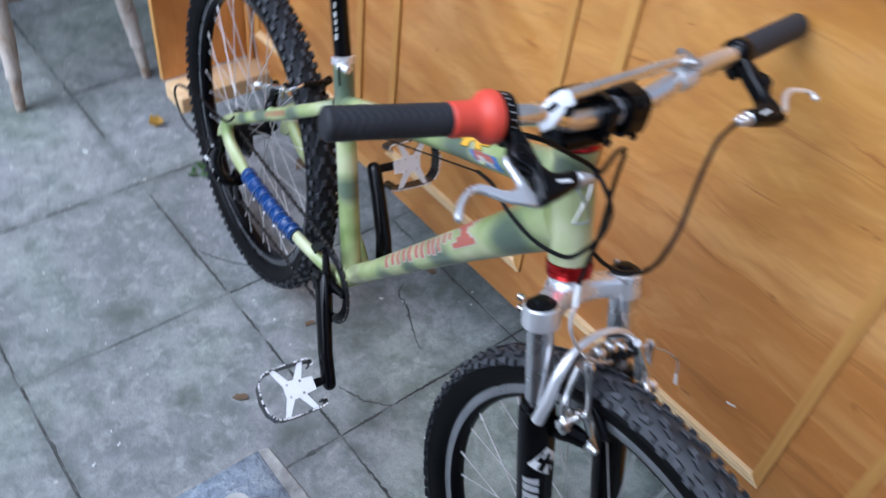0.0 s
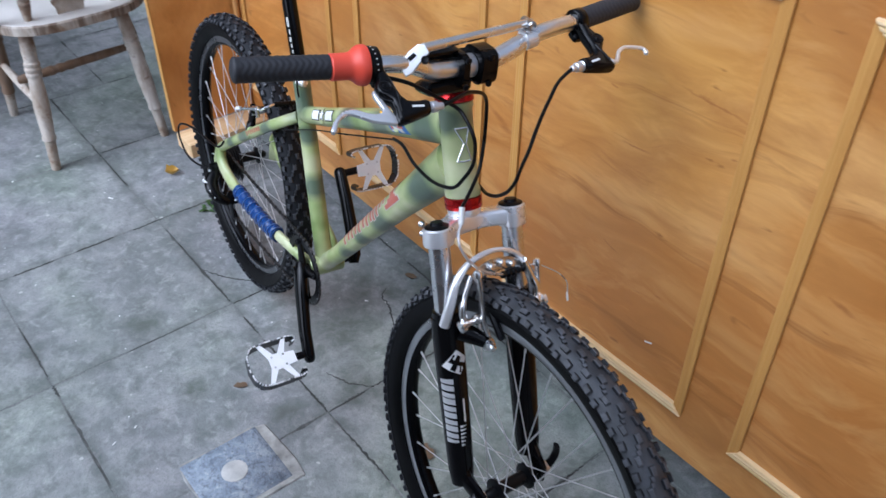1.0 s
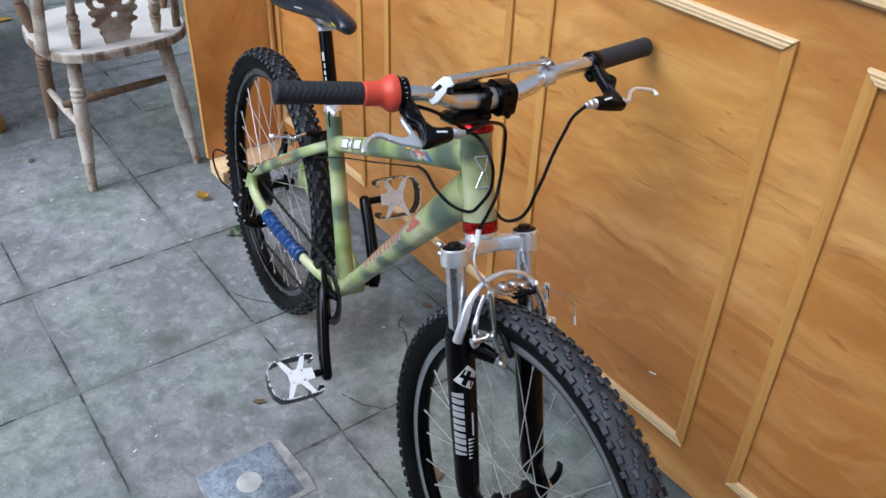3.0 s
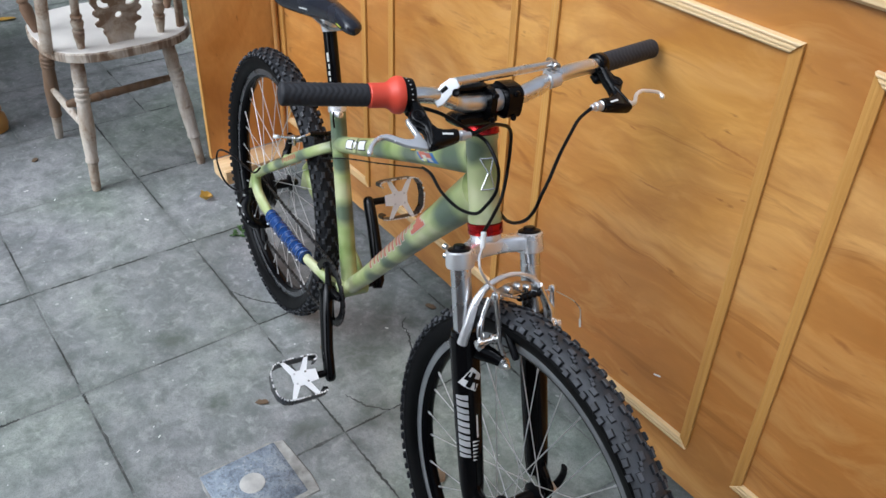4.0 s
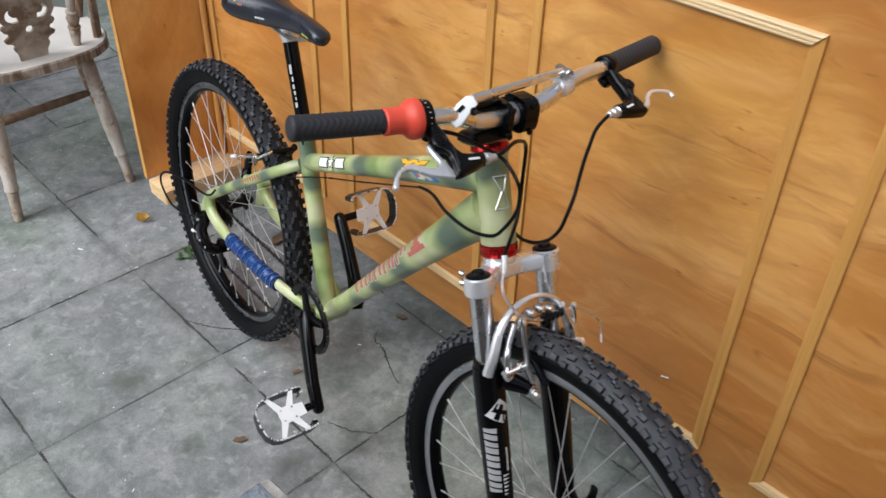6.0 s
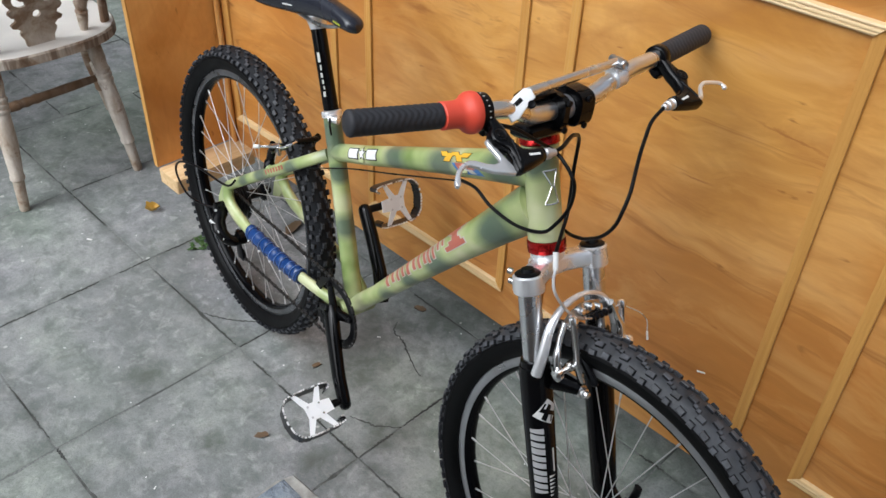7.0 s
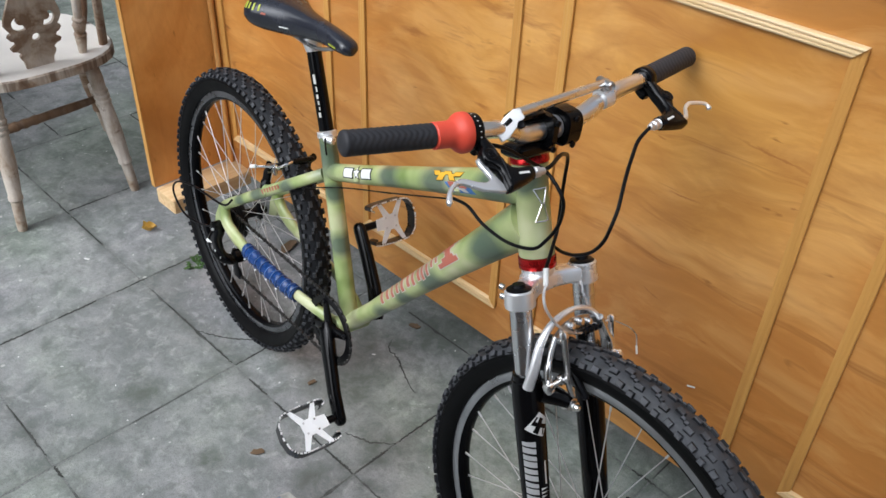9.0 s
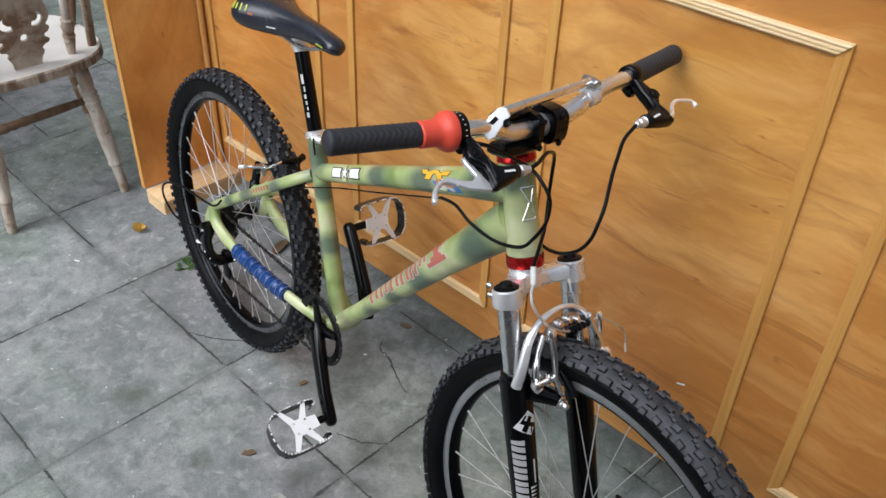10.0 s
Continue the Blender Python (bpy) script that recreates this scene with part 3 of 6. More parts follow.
# frame
seat_top = Vector((0.3275, 0, 0.683))
seat_tube = bpart("seat_tube", Geo().tube([BB, seat_top], [(0.018, 0.018), (0.0165, 0.0165)], 20, hint=Y), PAINT)
tt = [Vector((0.345, 0, 0.616)), Vector((0.450, 0, 0.660)), Vector((0.543, 0, 0.702)), Vector((0.650, 0, 0.749)), Vector((0.747, 0, 0.791)), Vector((0.842, 0, 0.832))]
TT_R = [(0.0165, 0.0165), (0.0175, 0.0175), (0.018, 0.0185), (0.019, 0.0205), (0.021, 0.0235), (0.024, 0.0275)]
top_tube = bpart("top_tube", Geo().tube(tt, TT_R, 24, hint=Y), PAINT)
dt = [BB, Vector((0.512, 0, 0.398)), Vector((0.611, 0, 0.511)), Vector((0.711, 0, 0.624)), Vector((0.790, 0, 0.712)), Vector((0.852, 0, 0.780))]
DT_R = [(0.0185, 0.0175), (0.0185, 0.0172), (0.0205, 0.0205), (0.023, 0.0245), (0.0255, 0.0300), (0.0265, 0.0350)]
down_tube = bpart("down_tube", Geo().tube(dt, DT_R, 24, hint=Y), PAINT)
head_tube = bpart("head_tube", Geo().lathe([(0, 0.0255), (0.006, 0.0258), (0.010, 0.0238), (0.118, 0.0238), (0.123, 0.0258), (0.132, 0.0255)], HEAD_TOP, STEER, 28), PAINT)
bpart("bottom_bracket_shell", Geo().lathe([(-0.036, 0.019), (-0.034, 0.0205), (0.034, 0.0205), (0.036, 0.019)], BB, Y, 22), PAINT)
for s in (-1, 1):
    ss = [(0.012, 0.066 * s, 0.376), (0.032, 0.066 * s, 0.397), (0.10, 0.063 * s, 0.445), (0.242, 0.050 * s, 0.543), (0.300, 0.034 * s, 0.583), (0.335, 0.010 * s, 0.608)]
    stay = bpart("seat_stay", Geo().tube(smooth_path(ss, 5), [(0.0095, 0.0115)] * 26, 14, hint=Y), PAINT)
    cs = [(0.022, 0.066 * s, 0.390), (0.030, 0.068 * s, 0.364), (0.058, 0.068 * s, 0.345), (0.124, 0.066 * s, 0.333), (0.25, 0.060 * s, 0.331), (0.345, 0.050 * s, 0.331), (0.41, 0.036 * s, 0.327), (0.437, 0.022 * s, 0.322)]
    bpart("chain_stay", Geo().tube(smooth_path(cs, 5), [(0.0115, 0.0165)] * 14 + [(0.0105, 0.0145)] * 5 + [(0.0095, 0.0125)] * 17, 14, hint=Y), PAINT)
    bpart("dropout", Geo().slab([(-0.018, -0.03), (0.012, -0.02), (0.035, 0.012), (0.032, 0.045), (0.008, 0.05), (-0.012, 0.012)], 0.007, Matrix.Translation((0.0, 0.069 * s + 0.0035, 0.338)) @ pose(0, 0, 0, 90, 0, 0), 0.001), PAINT)
    if s < 0:
        right_stay = stay
bpart("seat_stay_bridge", Geo().tube([(0.252, -0.05, 0.547), (0.256, 0, 0.557), (0.252, 0.05, 0.547)], 0.007, 10), PAINT)
# blue taped wrap on the drive-side chain stay
wrap_pts = smooth_path([(0.128, -0.066, 0.3325), (0.20, -0.063, 0.3315), (0.27, -0.059, 0.331), (0.322, -0.053, 0.331)], 14)
wrap_r = [(0.0140 + 0.0010 * math.sin(i * 1.05), 0.0180 + 0.0012 * math.sin(i * 1.05)) for i in range(len(wrap_pts))]
wrap = bpart("chain_stay_wrap", Geo().tube(wrap_pts, wrap_r, 16, hint=Y), BLUE_TAPE, None, "blue taped chain stay protector")
for i in range(3, len(wrap_pts) - 3, 4):
    p = wrap_pts[i]
    bpart("cord", Geo().tube([p + Vector((0.004 * math.sin(w), 0.0150 * math.cos(w), 0.0190 * math.sin(w))) for w in (2 * math.pi * q / 20 for q in range(20))], 0.0009, 6, True), CORD, wrap)
    if i % 8 == 3:
        bpart("cord_knot", Geo().ball(p + Vector((0.003, -0.0135, -0.0120)), 0.0024, 8, (1.3, 1, 0.8)), WHITE, wrap)

# seat post, clamp and saddle
post_top = Vector((0.270, 0, 0.830))
seatpost = bpart("seatpost", Geo().tube([seat_top, post_top], 0.0138, 20), GLOSS_BLACK, None, "gloss black seatpost")
clamp_dir = (post_top - seat_top).normalized()
seat_clamp = bpart("seat_clamp", Geo().lathe([(-0.003, 0.0160), (-0.002, 0.0190), (0.009, 0.0190), (0.010, 0.0160)], seat_top, clamp_dir, 24), BRIGHT, None, "silver quick-release seat clamp")
bpart("cam_barrel", Geo().lathe([(0, 0.0060), (0.001, 0.0072), (0.020, 0.0072), (0.021, 0.0058)], seat_top + Vector((0.014, -0.014, 0.003)), (1.0, 0.35, 0.10), 16), BRIGHT, seat_clamp)
bpart("lever", Geo().tube(smooth_path([seat_top + Vector((0.021, -0.018, 0.008)), seat_top + Vector((0.024, -0.0195, 0.000)), seat_top + Vector((0.025, -0.019, -0.010)), seat_top + Vector((0.026, -0.017, -0.024))], 5), [(0.0018, 0.0026)] * 16, 8), BLACK, seat_clamp)
bpart("seatpost_head", Geo().tube([post_top - clamp_dir * 0.004, post_top + clamp_dir * 0.006, post_top + clamp_dir * 0.016, post_top + clamp_dir * 0.030], [(0.0145, 0.0145), (0.0165, 0.0170), (0.0185, 0.021), (0.0185, 0.024)], 14, hint=Y), BRIGHT, seatpost, "silver seatpost clamp head")
def skin(base, axis, r, face, v0, v1, a0, a1, lift=0.0005):
    """A thin printed patch on a round tube: v along it, a degrees round it from the way face."""
    axis = axis.normalized()
    f = (face - axis * face.dot(axis)).normalized()
    t = f.cross(axis)
    rows = [[base + axis * (v0 + (v1 - v0) * i / 3) + (f * math.cos(radians(a)) + t * math.sin(radians(a))) * (r + lift) for a in (a0 + (a1 - a0) * j / 6 for j in range(7))] for i in range(4)]
    return Geo().put([p for q in rows for p in q], [(i * 7 + j, i * 7 + j + 1, i * 7 + j + 8, i * 7 + j + 7) for i in range(3) for j in range(6)])


for v0, v1, a in ((0.097, 0.114, -4), (0.083, 0.092, -14), (0.070, 0.078, -8), (0.059, 0.066, -12), (0.049, 0.055, -16), (0.036, 0.045, -6)):
    bpart("print_bar", skin(seat_top, clamp_dir, 0.0138, Vector((0.25, -0.97, 0)), v0, v1, -26, a), PALE, seatpost)
saddle_rings = []
for x, w, z, dep in ((0.140, 0.046, 0.888, 0.046), (0.147, 0.060, 0.896, 0.060), (0.168, 0.064, 0.901, 0.066), (0.200, 0.051, 0.902, 0.064), (0.240, 0.034, 0.900, 0.056), (0.285, 0.0235, 0.898, 0.044), (0.330, 0.0185, 0.898, 0.038), (0.372, 0.0190, 0.894, 0.033), (0.398, 0.0175, 0.889, 0.026), (0.408, 0.010, 0.881, 0.014)):
    saddle_rings.append([(x, w * math.copysign(abs(math.cos(a)) ** 0.8, math.cos(a)), z - dep / 2 + dep / 2 * (math.sin(a) if math.sin(a) < 0 else math.sin(a) ** 0.7) + (0.004 * abs(math.cos(a)) if math.sin(a) < 0 else 0)) for a in (2 * math.pi * q / 24 for q in range(24))])
askew = Matrix.Translation((0.30, -0.012, 0)) @ Matrix.Rotation(radians(1.5), 4, "Z") @ Matrix.Translation((-0.30, 0, 0))
saddle_rings = [[askew @ Vector(p) for p in ring] for ring in saddle_rings]
columns = [smooth_path([ring[q] for ring in saddle_rings], 3) for q in range(24)]
saddle = bpart("saddle", Geo().loft([list(r) for r in zip(*columns)]), LEATHER, None, "black leather racing saddle", 60)
for s in (-1, 1):
    bpart("saddle_rail", Geo().tube(smooth_path([(0.372, 0.010 * s, 0.868), (0.330, 0.018 * s, 0.853), (0.29, 0.021 * s, 0.847), (0.24, 0.022 * s, 0.847), (0.19, 0.034 * s, 0.862)], 5), 0.0034, 8), STEEL, saddle)


# wheels
def wheel(name, c, spin, size=1.0, block=0.90, track=None, tops=None, bed=None):
    """A spoked wheel about the y axis at c: rim with brake tracks, knobbly tyre, hub and crossed spokes."""
    def turned(profile, n=96):
        g = Geo()
        g.loft([[c + Vector((r * size * math.cos(w), y, r * size * math.sin(w))) for y, r in profile] for w in (2 * math.pi * q / n for q in range(n))], closed=True)
        return g
    rim = bpart(name, turned([(-0.0125, 0.2745), (-0.0110, 0.2700), (-0.006, 0.2665), (0, 0.2655), (0.006, 0.2665), (0.0110, 0.2700), (0.0125, 0.2745), (0.010, 0.277), (-0.010, 0.277)]), RIM, None, "black and silver machined rim")
    for s in (-1, 1):
        bpart("brake_track", turned([(0.0127 * s, 0.2742), (0.0133 * s, 0.2755), (0.0133 * s, 0.2868), (0.0125 * s, 0.2880), (0.0100 * s, 0.2880), (0.0100 * s, 0.2742)]), track or TRACK, rim, "worn silver brake track")
    # tyre body with moulded knobs
    g = turned([(0.0270 * math.cos(a) * (1.0 if math.sin(a) > 0 else 0.93), 0.3080 + 0.0250 * math.sin(a)) for a in (radians(-52 + 284 * q / 18) for q in range(19))], 120)
    base = turned([(0.0274 * math.cos(a), 0.3080 + 0.0259 * math.sin(a)) for a in (radians(22 + 136 * q / 12) for q in range(13))] + [(0.02 * math.cos(a), 0.3080 + 0.020 * math.sin(a)) for a in (radians(158 - 136 * q / 4) for q in range(5))], 120)
    tread, block_tops, wear = Geo(), Geo(), random.Random(len(name))
    def knob(ang, y, length, width, tilt, h, lean):
        """A block on the tread at an angle round the wheel and y across."""
        a0 = math.asin(max(-1, min(1, y / 0.0275)))
        r0 = 0.3080 + 0.0255 * math.cos(a0) - 0.0012
        m = Matrix.Translation(c) @ Matrix.Rotation(-ang, 4, "Y") @ Matrix.Translation((r0 * size, y, 0)) @ Matrix.Rotation(a0 * lean, 4, "Z") @ Matrix.Rotation(tilt, 4, "X")
        lo = [(0, -width / 2, -length / 2), (0, width / 2, -length / 2), (0, width / 2, length / 2), (0, -width / 2, length / 2)]
        lo = [(x, y * block * wear.uniform(0.92, 1.06), z * block * wear.uniform(0.92, 1.06)) for x, y, z in lo]
        h *= wear.uniform(0.92, 1.05)
        tread.loft([[m @ Vector(p) for p in lo], [m @ Vector((h - 0.0010, p[1] * 0.93, p[2] * 0.92)) for p in lo]])
        block_tops.loft([[m @ Vector((h - 0.0010, p[1] * 0.93, p[2] * 0.92)) for p in lo], [m @ Vector((h, p[1] * 0.76, p[2] * 0.78)) for p in lo]])

    n = 50
    st = 2 * math.pi / n
    for q in range(n):
        a = 2 * math.pi * q / n + spin
        for s in (-1, 1):
            h = a + (0.5 * st if s > 0 else 0)
            knob(h, 0.0046 * s, 0.0150, 0.0088, 0.06 * s, 0.0060, 1)
            knob(h - 0.20 * st, 0.0092 * s, 0.0076, 0.0058, 0.0, 0.0056, 1)
            knob(h + 0.42 * st, 0.0150 * s, 0.0150, 0.0088, -0.06 * s, 0.0060, 1)
            knob(h + 0.64 * st, 0.0108 * s, 0.0070, 0.0056, 0.0, 0.0054, 1)
            knob(h + 0.00 * st, 0.0222 * s, 0.0132, 0.0100, 0.08 * s, 0.0064, 1)
            knob(h + 0.52 * st, 0.0238 * s, 0.0112, 0.0090, -0.05 * s, 0.0062, 1)
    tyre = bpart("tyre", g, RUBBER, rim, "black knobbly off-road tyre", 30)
    bpart("tread", tread, TREAD_SHADED, tyre, "black tread blocks, sides darkened for shade", 30)
    bpart("tread_tops", block_tops, tops or TREAD, tyre, "dusty blue-grey tops of the tread blocks, paler for sky sheen", 30)
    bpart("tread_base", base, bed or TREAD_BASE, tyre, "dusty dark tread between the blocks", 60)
    hw = 0.030
    hub = bpart("hub", Geo().lathe([(-0.05, 0.006), (-0.046, 0.009), (-hw - 0.004, 0.010), (-hw - 0.002, 0.021), (-hw + 0.002, 0.021), (-hw + 0.006, 0.011), (hw - 0.006, 0.011), (hw - 0.002, 0.021), (hw + 0.002, 0.021), (hw + 0.004, 0.010), (0.046, 0.009), (0.05, 0.006)], c, Y, 20), BLACK, rim)
    for q in range(32):
        s = 1 if q % 2 else -1
        cross = 1 if (q // 2) % 2 else -1
        a = 2 * math.pi * q / 32 + spin
        b = a + cross * 1.15
        p0 = c + Vector((0.0195 * math.cos(b), hw * s, 0.0195 * math.sin(b)))
        p1 = c + Vector((0.2680 * size * math.cos(a), 0.003 * s, 0.2680 * size * math.sin(a)))
        d = (p1 - p0).normalized()
        bpart("spoke", Geo().tube([p0, p1 - d * 0.013, p1 - d * 0.0125, p1], [0.00095, 0.00095, 0.0018, 0.0018], 6), SPOKE, rim)
    return rim


rear = wheel("rear_wheel", RA, 0.05, 0.994, 0.86, TRACK_REAR, TREAD_REAR, TREAD_SHADED)
TURN["wheel"] = 4.2
front = wheel("front_wheel", FA + Vector((0, 0.005, 0)), 0.11, 0.986)
TURN["wheel"] = 0.0

# fork
TURN["fork"] = 1.2
CROWN = HEAD_LOW + STEER * 0.022
forward = Vector((-STEER.z, 0, STEER.x))
CAP = {s: Vector((0.913, 0.0635 * s, 0.731)) for s in (-1, 1)}
bpart("lower_headset", Geo().lathe([(0.0, 0.0245), (0.001, 0.0272), (0.0075, 0.0272), (0.0085, 0.0258), (0.0100, 0.0258), (0.0110, 0.0272), (0.0165, 0.0268), (0.018, 0.0235)], HEAD_LOW + STEER * 0.001, STEER, 30), RED_ANO, None, "red anodised lower headset cup")
bpart("upper_headset", Geo().lathe([(0.0, 0.0255), (0.001, 0.0275), (0.008, 0.0270), (0.013, 0.0225), (0.016, 0.0185)], HEAD_TOP - STEER * 0.001, -STEER, 30), RED_ANO, None, "red anodised upper headset cup")
crown_geo = Geo()
for s in (-1, 1):
    top = CAP[s]
    low_by = 0.005 if s < 0 else 0.0
    crown_geo.lathe([(low_by, 0.0185), (low_by + 0.002, 0.0208), (0.026, 0.0218), (0.030, 0.0210), (0.032, 0.016)], top, STEER, 26)
mid = CROWN + STEER * 0.004
half = [(0.0, 0.0235), (0.014, 0.0240), (0.026, 0.0275), (0.040, 0.0350), (0.054, 0.0430), (0.068, 0.0440), (0.078, 0.0340), (0.0765, 0.0180), (0.066, 0.0085), (0.048, 0.0030), (0.032, -0.0060), (0.022, -0.0160), (0.010, -0.0225)]
crown_m = Matrix(((0, forward.x, STEER.x), (1, 0, 0), (0, forward.z, STEER.z))).to_4x4()
crown_m.translation = CROWN + STEER * 0.016
crown_geo.plate(half + [(-y, f) for y, f in half[::-1][:-1]], 0.024, crown_m, 0.0055, 4)
crown_geo.lathe([(-0.006, 0.0225), (-0.004, 0.0240), (0.006, 0.0238), (0.010, 0.0215)], CROWN, STEER, 26)
crown = bpart("fork_crown", crown_geo, BRIGHT, None, "silver cast fork crown")
for s in (-1, 1):
    top = CAP[s]
    bpart("fork_cap", Geo().lathe([(0.0, 0.0178), (0.003, 0.0178), (0.0045, 0.0155), (0.005, 0.010), (0.0095, 0.0085), (0.010, 0.004)], top + STEER * (0.0065 if s < 0 else 0.0015), -STEER, 22), BLACK, crown)
    for h in (0.010, 0.024):
        bpart("bolt", Geo().lathe([(0, 0.0045), (0.006, 0.0045), (0.007, 0.003)], top + STEER * h + Vector((-0.020, 0.010 * s, 0)), (-0.9, 0.3 * s, 0), 12), STEEL, crown)
    bpart("stanchion", Geo().tube([top + STEER * 0.03, top + STEER * 0.165], 0.0155, 22), STANCHION, None, "bright chromed fork stanchion")
    low = top + STEER * 0.128
    axle = FA + Vector((0, 0.058 * s, 0))
    leg = Geo().lathe([(0.0, 0.0165), (0.001, 0.0195), (0.009, 0.0200), (0.010, 0.0215), (0.020, 0.0225), (0.06, 0.0225), (0.16, 0.0215), (0.26, 0.0195), (0.283, 0.017)], low, STEER, 22)
    foot = low + STEER * 0.270
    leg.tube([foot + STEER * -0.03, foot + STEER * 0.004 + forward * 0.008, axle + Vector((0.002, 0, 0.004)), axle + Vector((0.004, 0, -0.012))], [(0.012, 0.017), (0.011, 0.016), (0.008, 0.017), (0.006, 0.010)], 12, hint=Y)
    lower = bpart("fork_lower", leg, GLOSS_BLACK, None, "gloss black fork lower leg")
    if s < 0:
        right_lower = lower
bpart("axle_nut", Geo().lathe([(-0.078, 0.004), (-0.076, 0.009), (-0.066, 0.010), (-0.062, 0.006), (0.062, 0.006), (0.066, 0.010), (0.074, 0.010), (0.077, 0.004)], FA, Y, 14), STEEL, front)
qr = FA + Vector((0, 0.078, 0))
bpart("quick_release", Geo().tube(smooth_path([qr + Vector((0, -0.01, 0)), qr + Vector((0.002, 0.000, 0.012)), qr + Vector((0.004, 0.004, 0.032)), qr + Vector((0.006, 0.000, 0.052))], 5), [(0.004, 0.007)] * 16, 10, hint=Y), BLACK, front)

# stem, bar and controls
TURN["fork"] = 0.0
BAR = Vector((0.872, -0.016, 0.938))
stem_low = HEAD_TOP - STEER * 0.014
stem = bpart("stem", Geo().lathe([(0, 0.0185), (0.001, 0.0215), (0.036, 0.0215), (0.038, 0.0175)], stem_low, -STEER, 22)
             .tube([stem_low - STEER * 0.022, BAR + Vector((-0.014, 0, -0.004))], [(0.022, 0.018), (0.034, 0.022)], 14, hint=Y)
             .box((0.040, 0.066, 0.016), Matrix.Translation(BAR + Vector((-0.006, -0.026, -0.025))) @ pose(0, 0, 0, 0, -12, 0), 0.004)
             .box((0.030, 0.054, 0.014), Matrix.Translation(BAR + Vector((-0.014, -0.034, 0.018))) @ pose(0, 0, 0, 0, -14, 0), 0.005), GLOSS_BLACK, None, "black short stem")
for y0, y1, r in ((-0.016, -0.004, 0.0222), (0.012, 0.038, 0.0238)):
    sq = [(y0, 0.016), (y0 + 0.0015, r), (y1 - 0.0015, r), (y1, 0.016)]
    bpart("bar_clamp", Geo().loft([[BAR + Vector((rr * math.copysign(abs(math.cos(w)) ** 0.6, math.cos(w)), y, rr * math.copysign(abs(math.sin(w)) ** 0.6, math.sin(w)))) for w in (2 * math.pi * q / 32 for q in range(32))] for y, rr in sq]), GLOSS_BLACK, stem)
    for dz in (-0.019, 0.017):
        bpart("bolt", Geo().lathe([(0, 0.0042), (0.003, 0.0042), (0.004, 0.002)], BAR + Vector((0.0212, (y0 + y1) / 2, dz)), (1, 0, 0), 10), BLACK, stem)
bpart("bar_sleeve", Geo().lathe([(0, 0.0130), (0.001, 0.0155), (0.015, 0.0155), (0.016, 0.0130)], BAR + Vector((0, -0.004, 0)), Y, 20), ALLOY, stem)
bar_pts = [(0.8475, -0.310, 0.9690), (0.858, -0.250, 0.9652), (0.868, -0.190, 0.962), (0.8755, -0.130, 0.9595), (0.875, -0.100, 0.953), (0.873, -0.072, 0.941), (0.872, -0.045, 0.938), (0.872, -0.010, 0.938),
           (0.871, 0.022, 0.939), (0.870, 0.055, 0.948), (0.868, 0.085, 0.960), (0.866, 0.118, 0.967), (0.860, 0.175, 0.971), (0.850, 0.235, 0.976), (0.8415, 0.283, 0.9815)]
bar_pts = smooth_path(bar_pts, 5)
handlebar = bpart("handlebar", Geo().tube(bar_pts, [0.0111 if abs(p.y) > 0.07 else 0.0127 for p in bar_pts], 18), CHROME, None, "polished silver riser handlebar")
bpart("crossbar", Geo().tube([(0.880, -0.086, 0.975), (0.866, 0.088, 0.981)], 0.0062, 14), CHROME, handlebar)
c = Vector((0.868, 0.086, 0.961))
bpart("crossbar_clamp", Geo().lathe([(-0.0085, 0.0128), (-0.0075, 0.0148), (0.0075, 0.0148), (0.0085, 0.0128)], c, (0.06, 1, 0.25), 22)
      .box((0.018, 0.013, 0.024), Matrix.Translation(c + Vector((-0.002, 0, 0.012))) @ pose(0, 0, 0, 8, 0, 0), 0.0050), BRIGHT, handlebar)
bpart("bolt", Geo().lathe([(0, 0.0062), (0.028, 0.0062), (0.030, 0.0045), (0.0290, 0.0028), (0.0285, 0.001)], c + Vector((-0.014, 0, 0.019)), (1, -0.25, 0.1), 14), STEEL, handlebar)
long_way, out_way = Vector((-0.37, 0.43, 0.82)).normalized(), Vector((0.72, -0.48, 0.50))
out_way = (out_way - long_way * out_way.dot(long_way)).normalized()
m = Matrix((long_way.cross(out_way), long_way, out_way)).transposed().to_4x4() @ Matrix.Rotation(radians(-20), 4, "Z")
m.translation = Vector((0.882, -0.099, 0.964))
plate = bpart("clamp_plate", Geo().plate([(-0.010, -0.018), (0.004, -0.024), (0.0085, -0.016), (0.0095, 0.006), (0.0115, 0.016), (0.002, 0.0205), (-0.0060, 0.0170), (-0.0105, 0.002)], 0.009, m, 0.0018, 3), PEDAL_WHITE, handlebar, "pale cast crossbar clamp", 50)
bpart("slot", Geo().box((0.0055, 0.0105, 0.0012), m @ pose(-0.0030, -0.0005, 0.0045, 0, 0, -14), 0.0003), BLACK, plate)
bpart("bolt", Geo().lathe([(0, 0.0052), (0.006, 0.0052), (0.007, 0.0040), (0.0062, 0.0022)], m @ Vector((0.0115, 0.0060, -0.002)), out_way, 14), BLACK, plate)


def along_bar(y):
    """The bar's centre at y, and its direction outward."""
    best = min(range(1, len(bar_pts) - 1), key=lambda i: abs(bar_pts[i].y - y))
    d = (bar_pts[best + 1] - bar_pts[best - 1]).normalized()
    p = bar_pts[best] + d * ((y - bar_pts[best].y) / d.y)
    return p, d * (1 if y > 0 else -1)


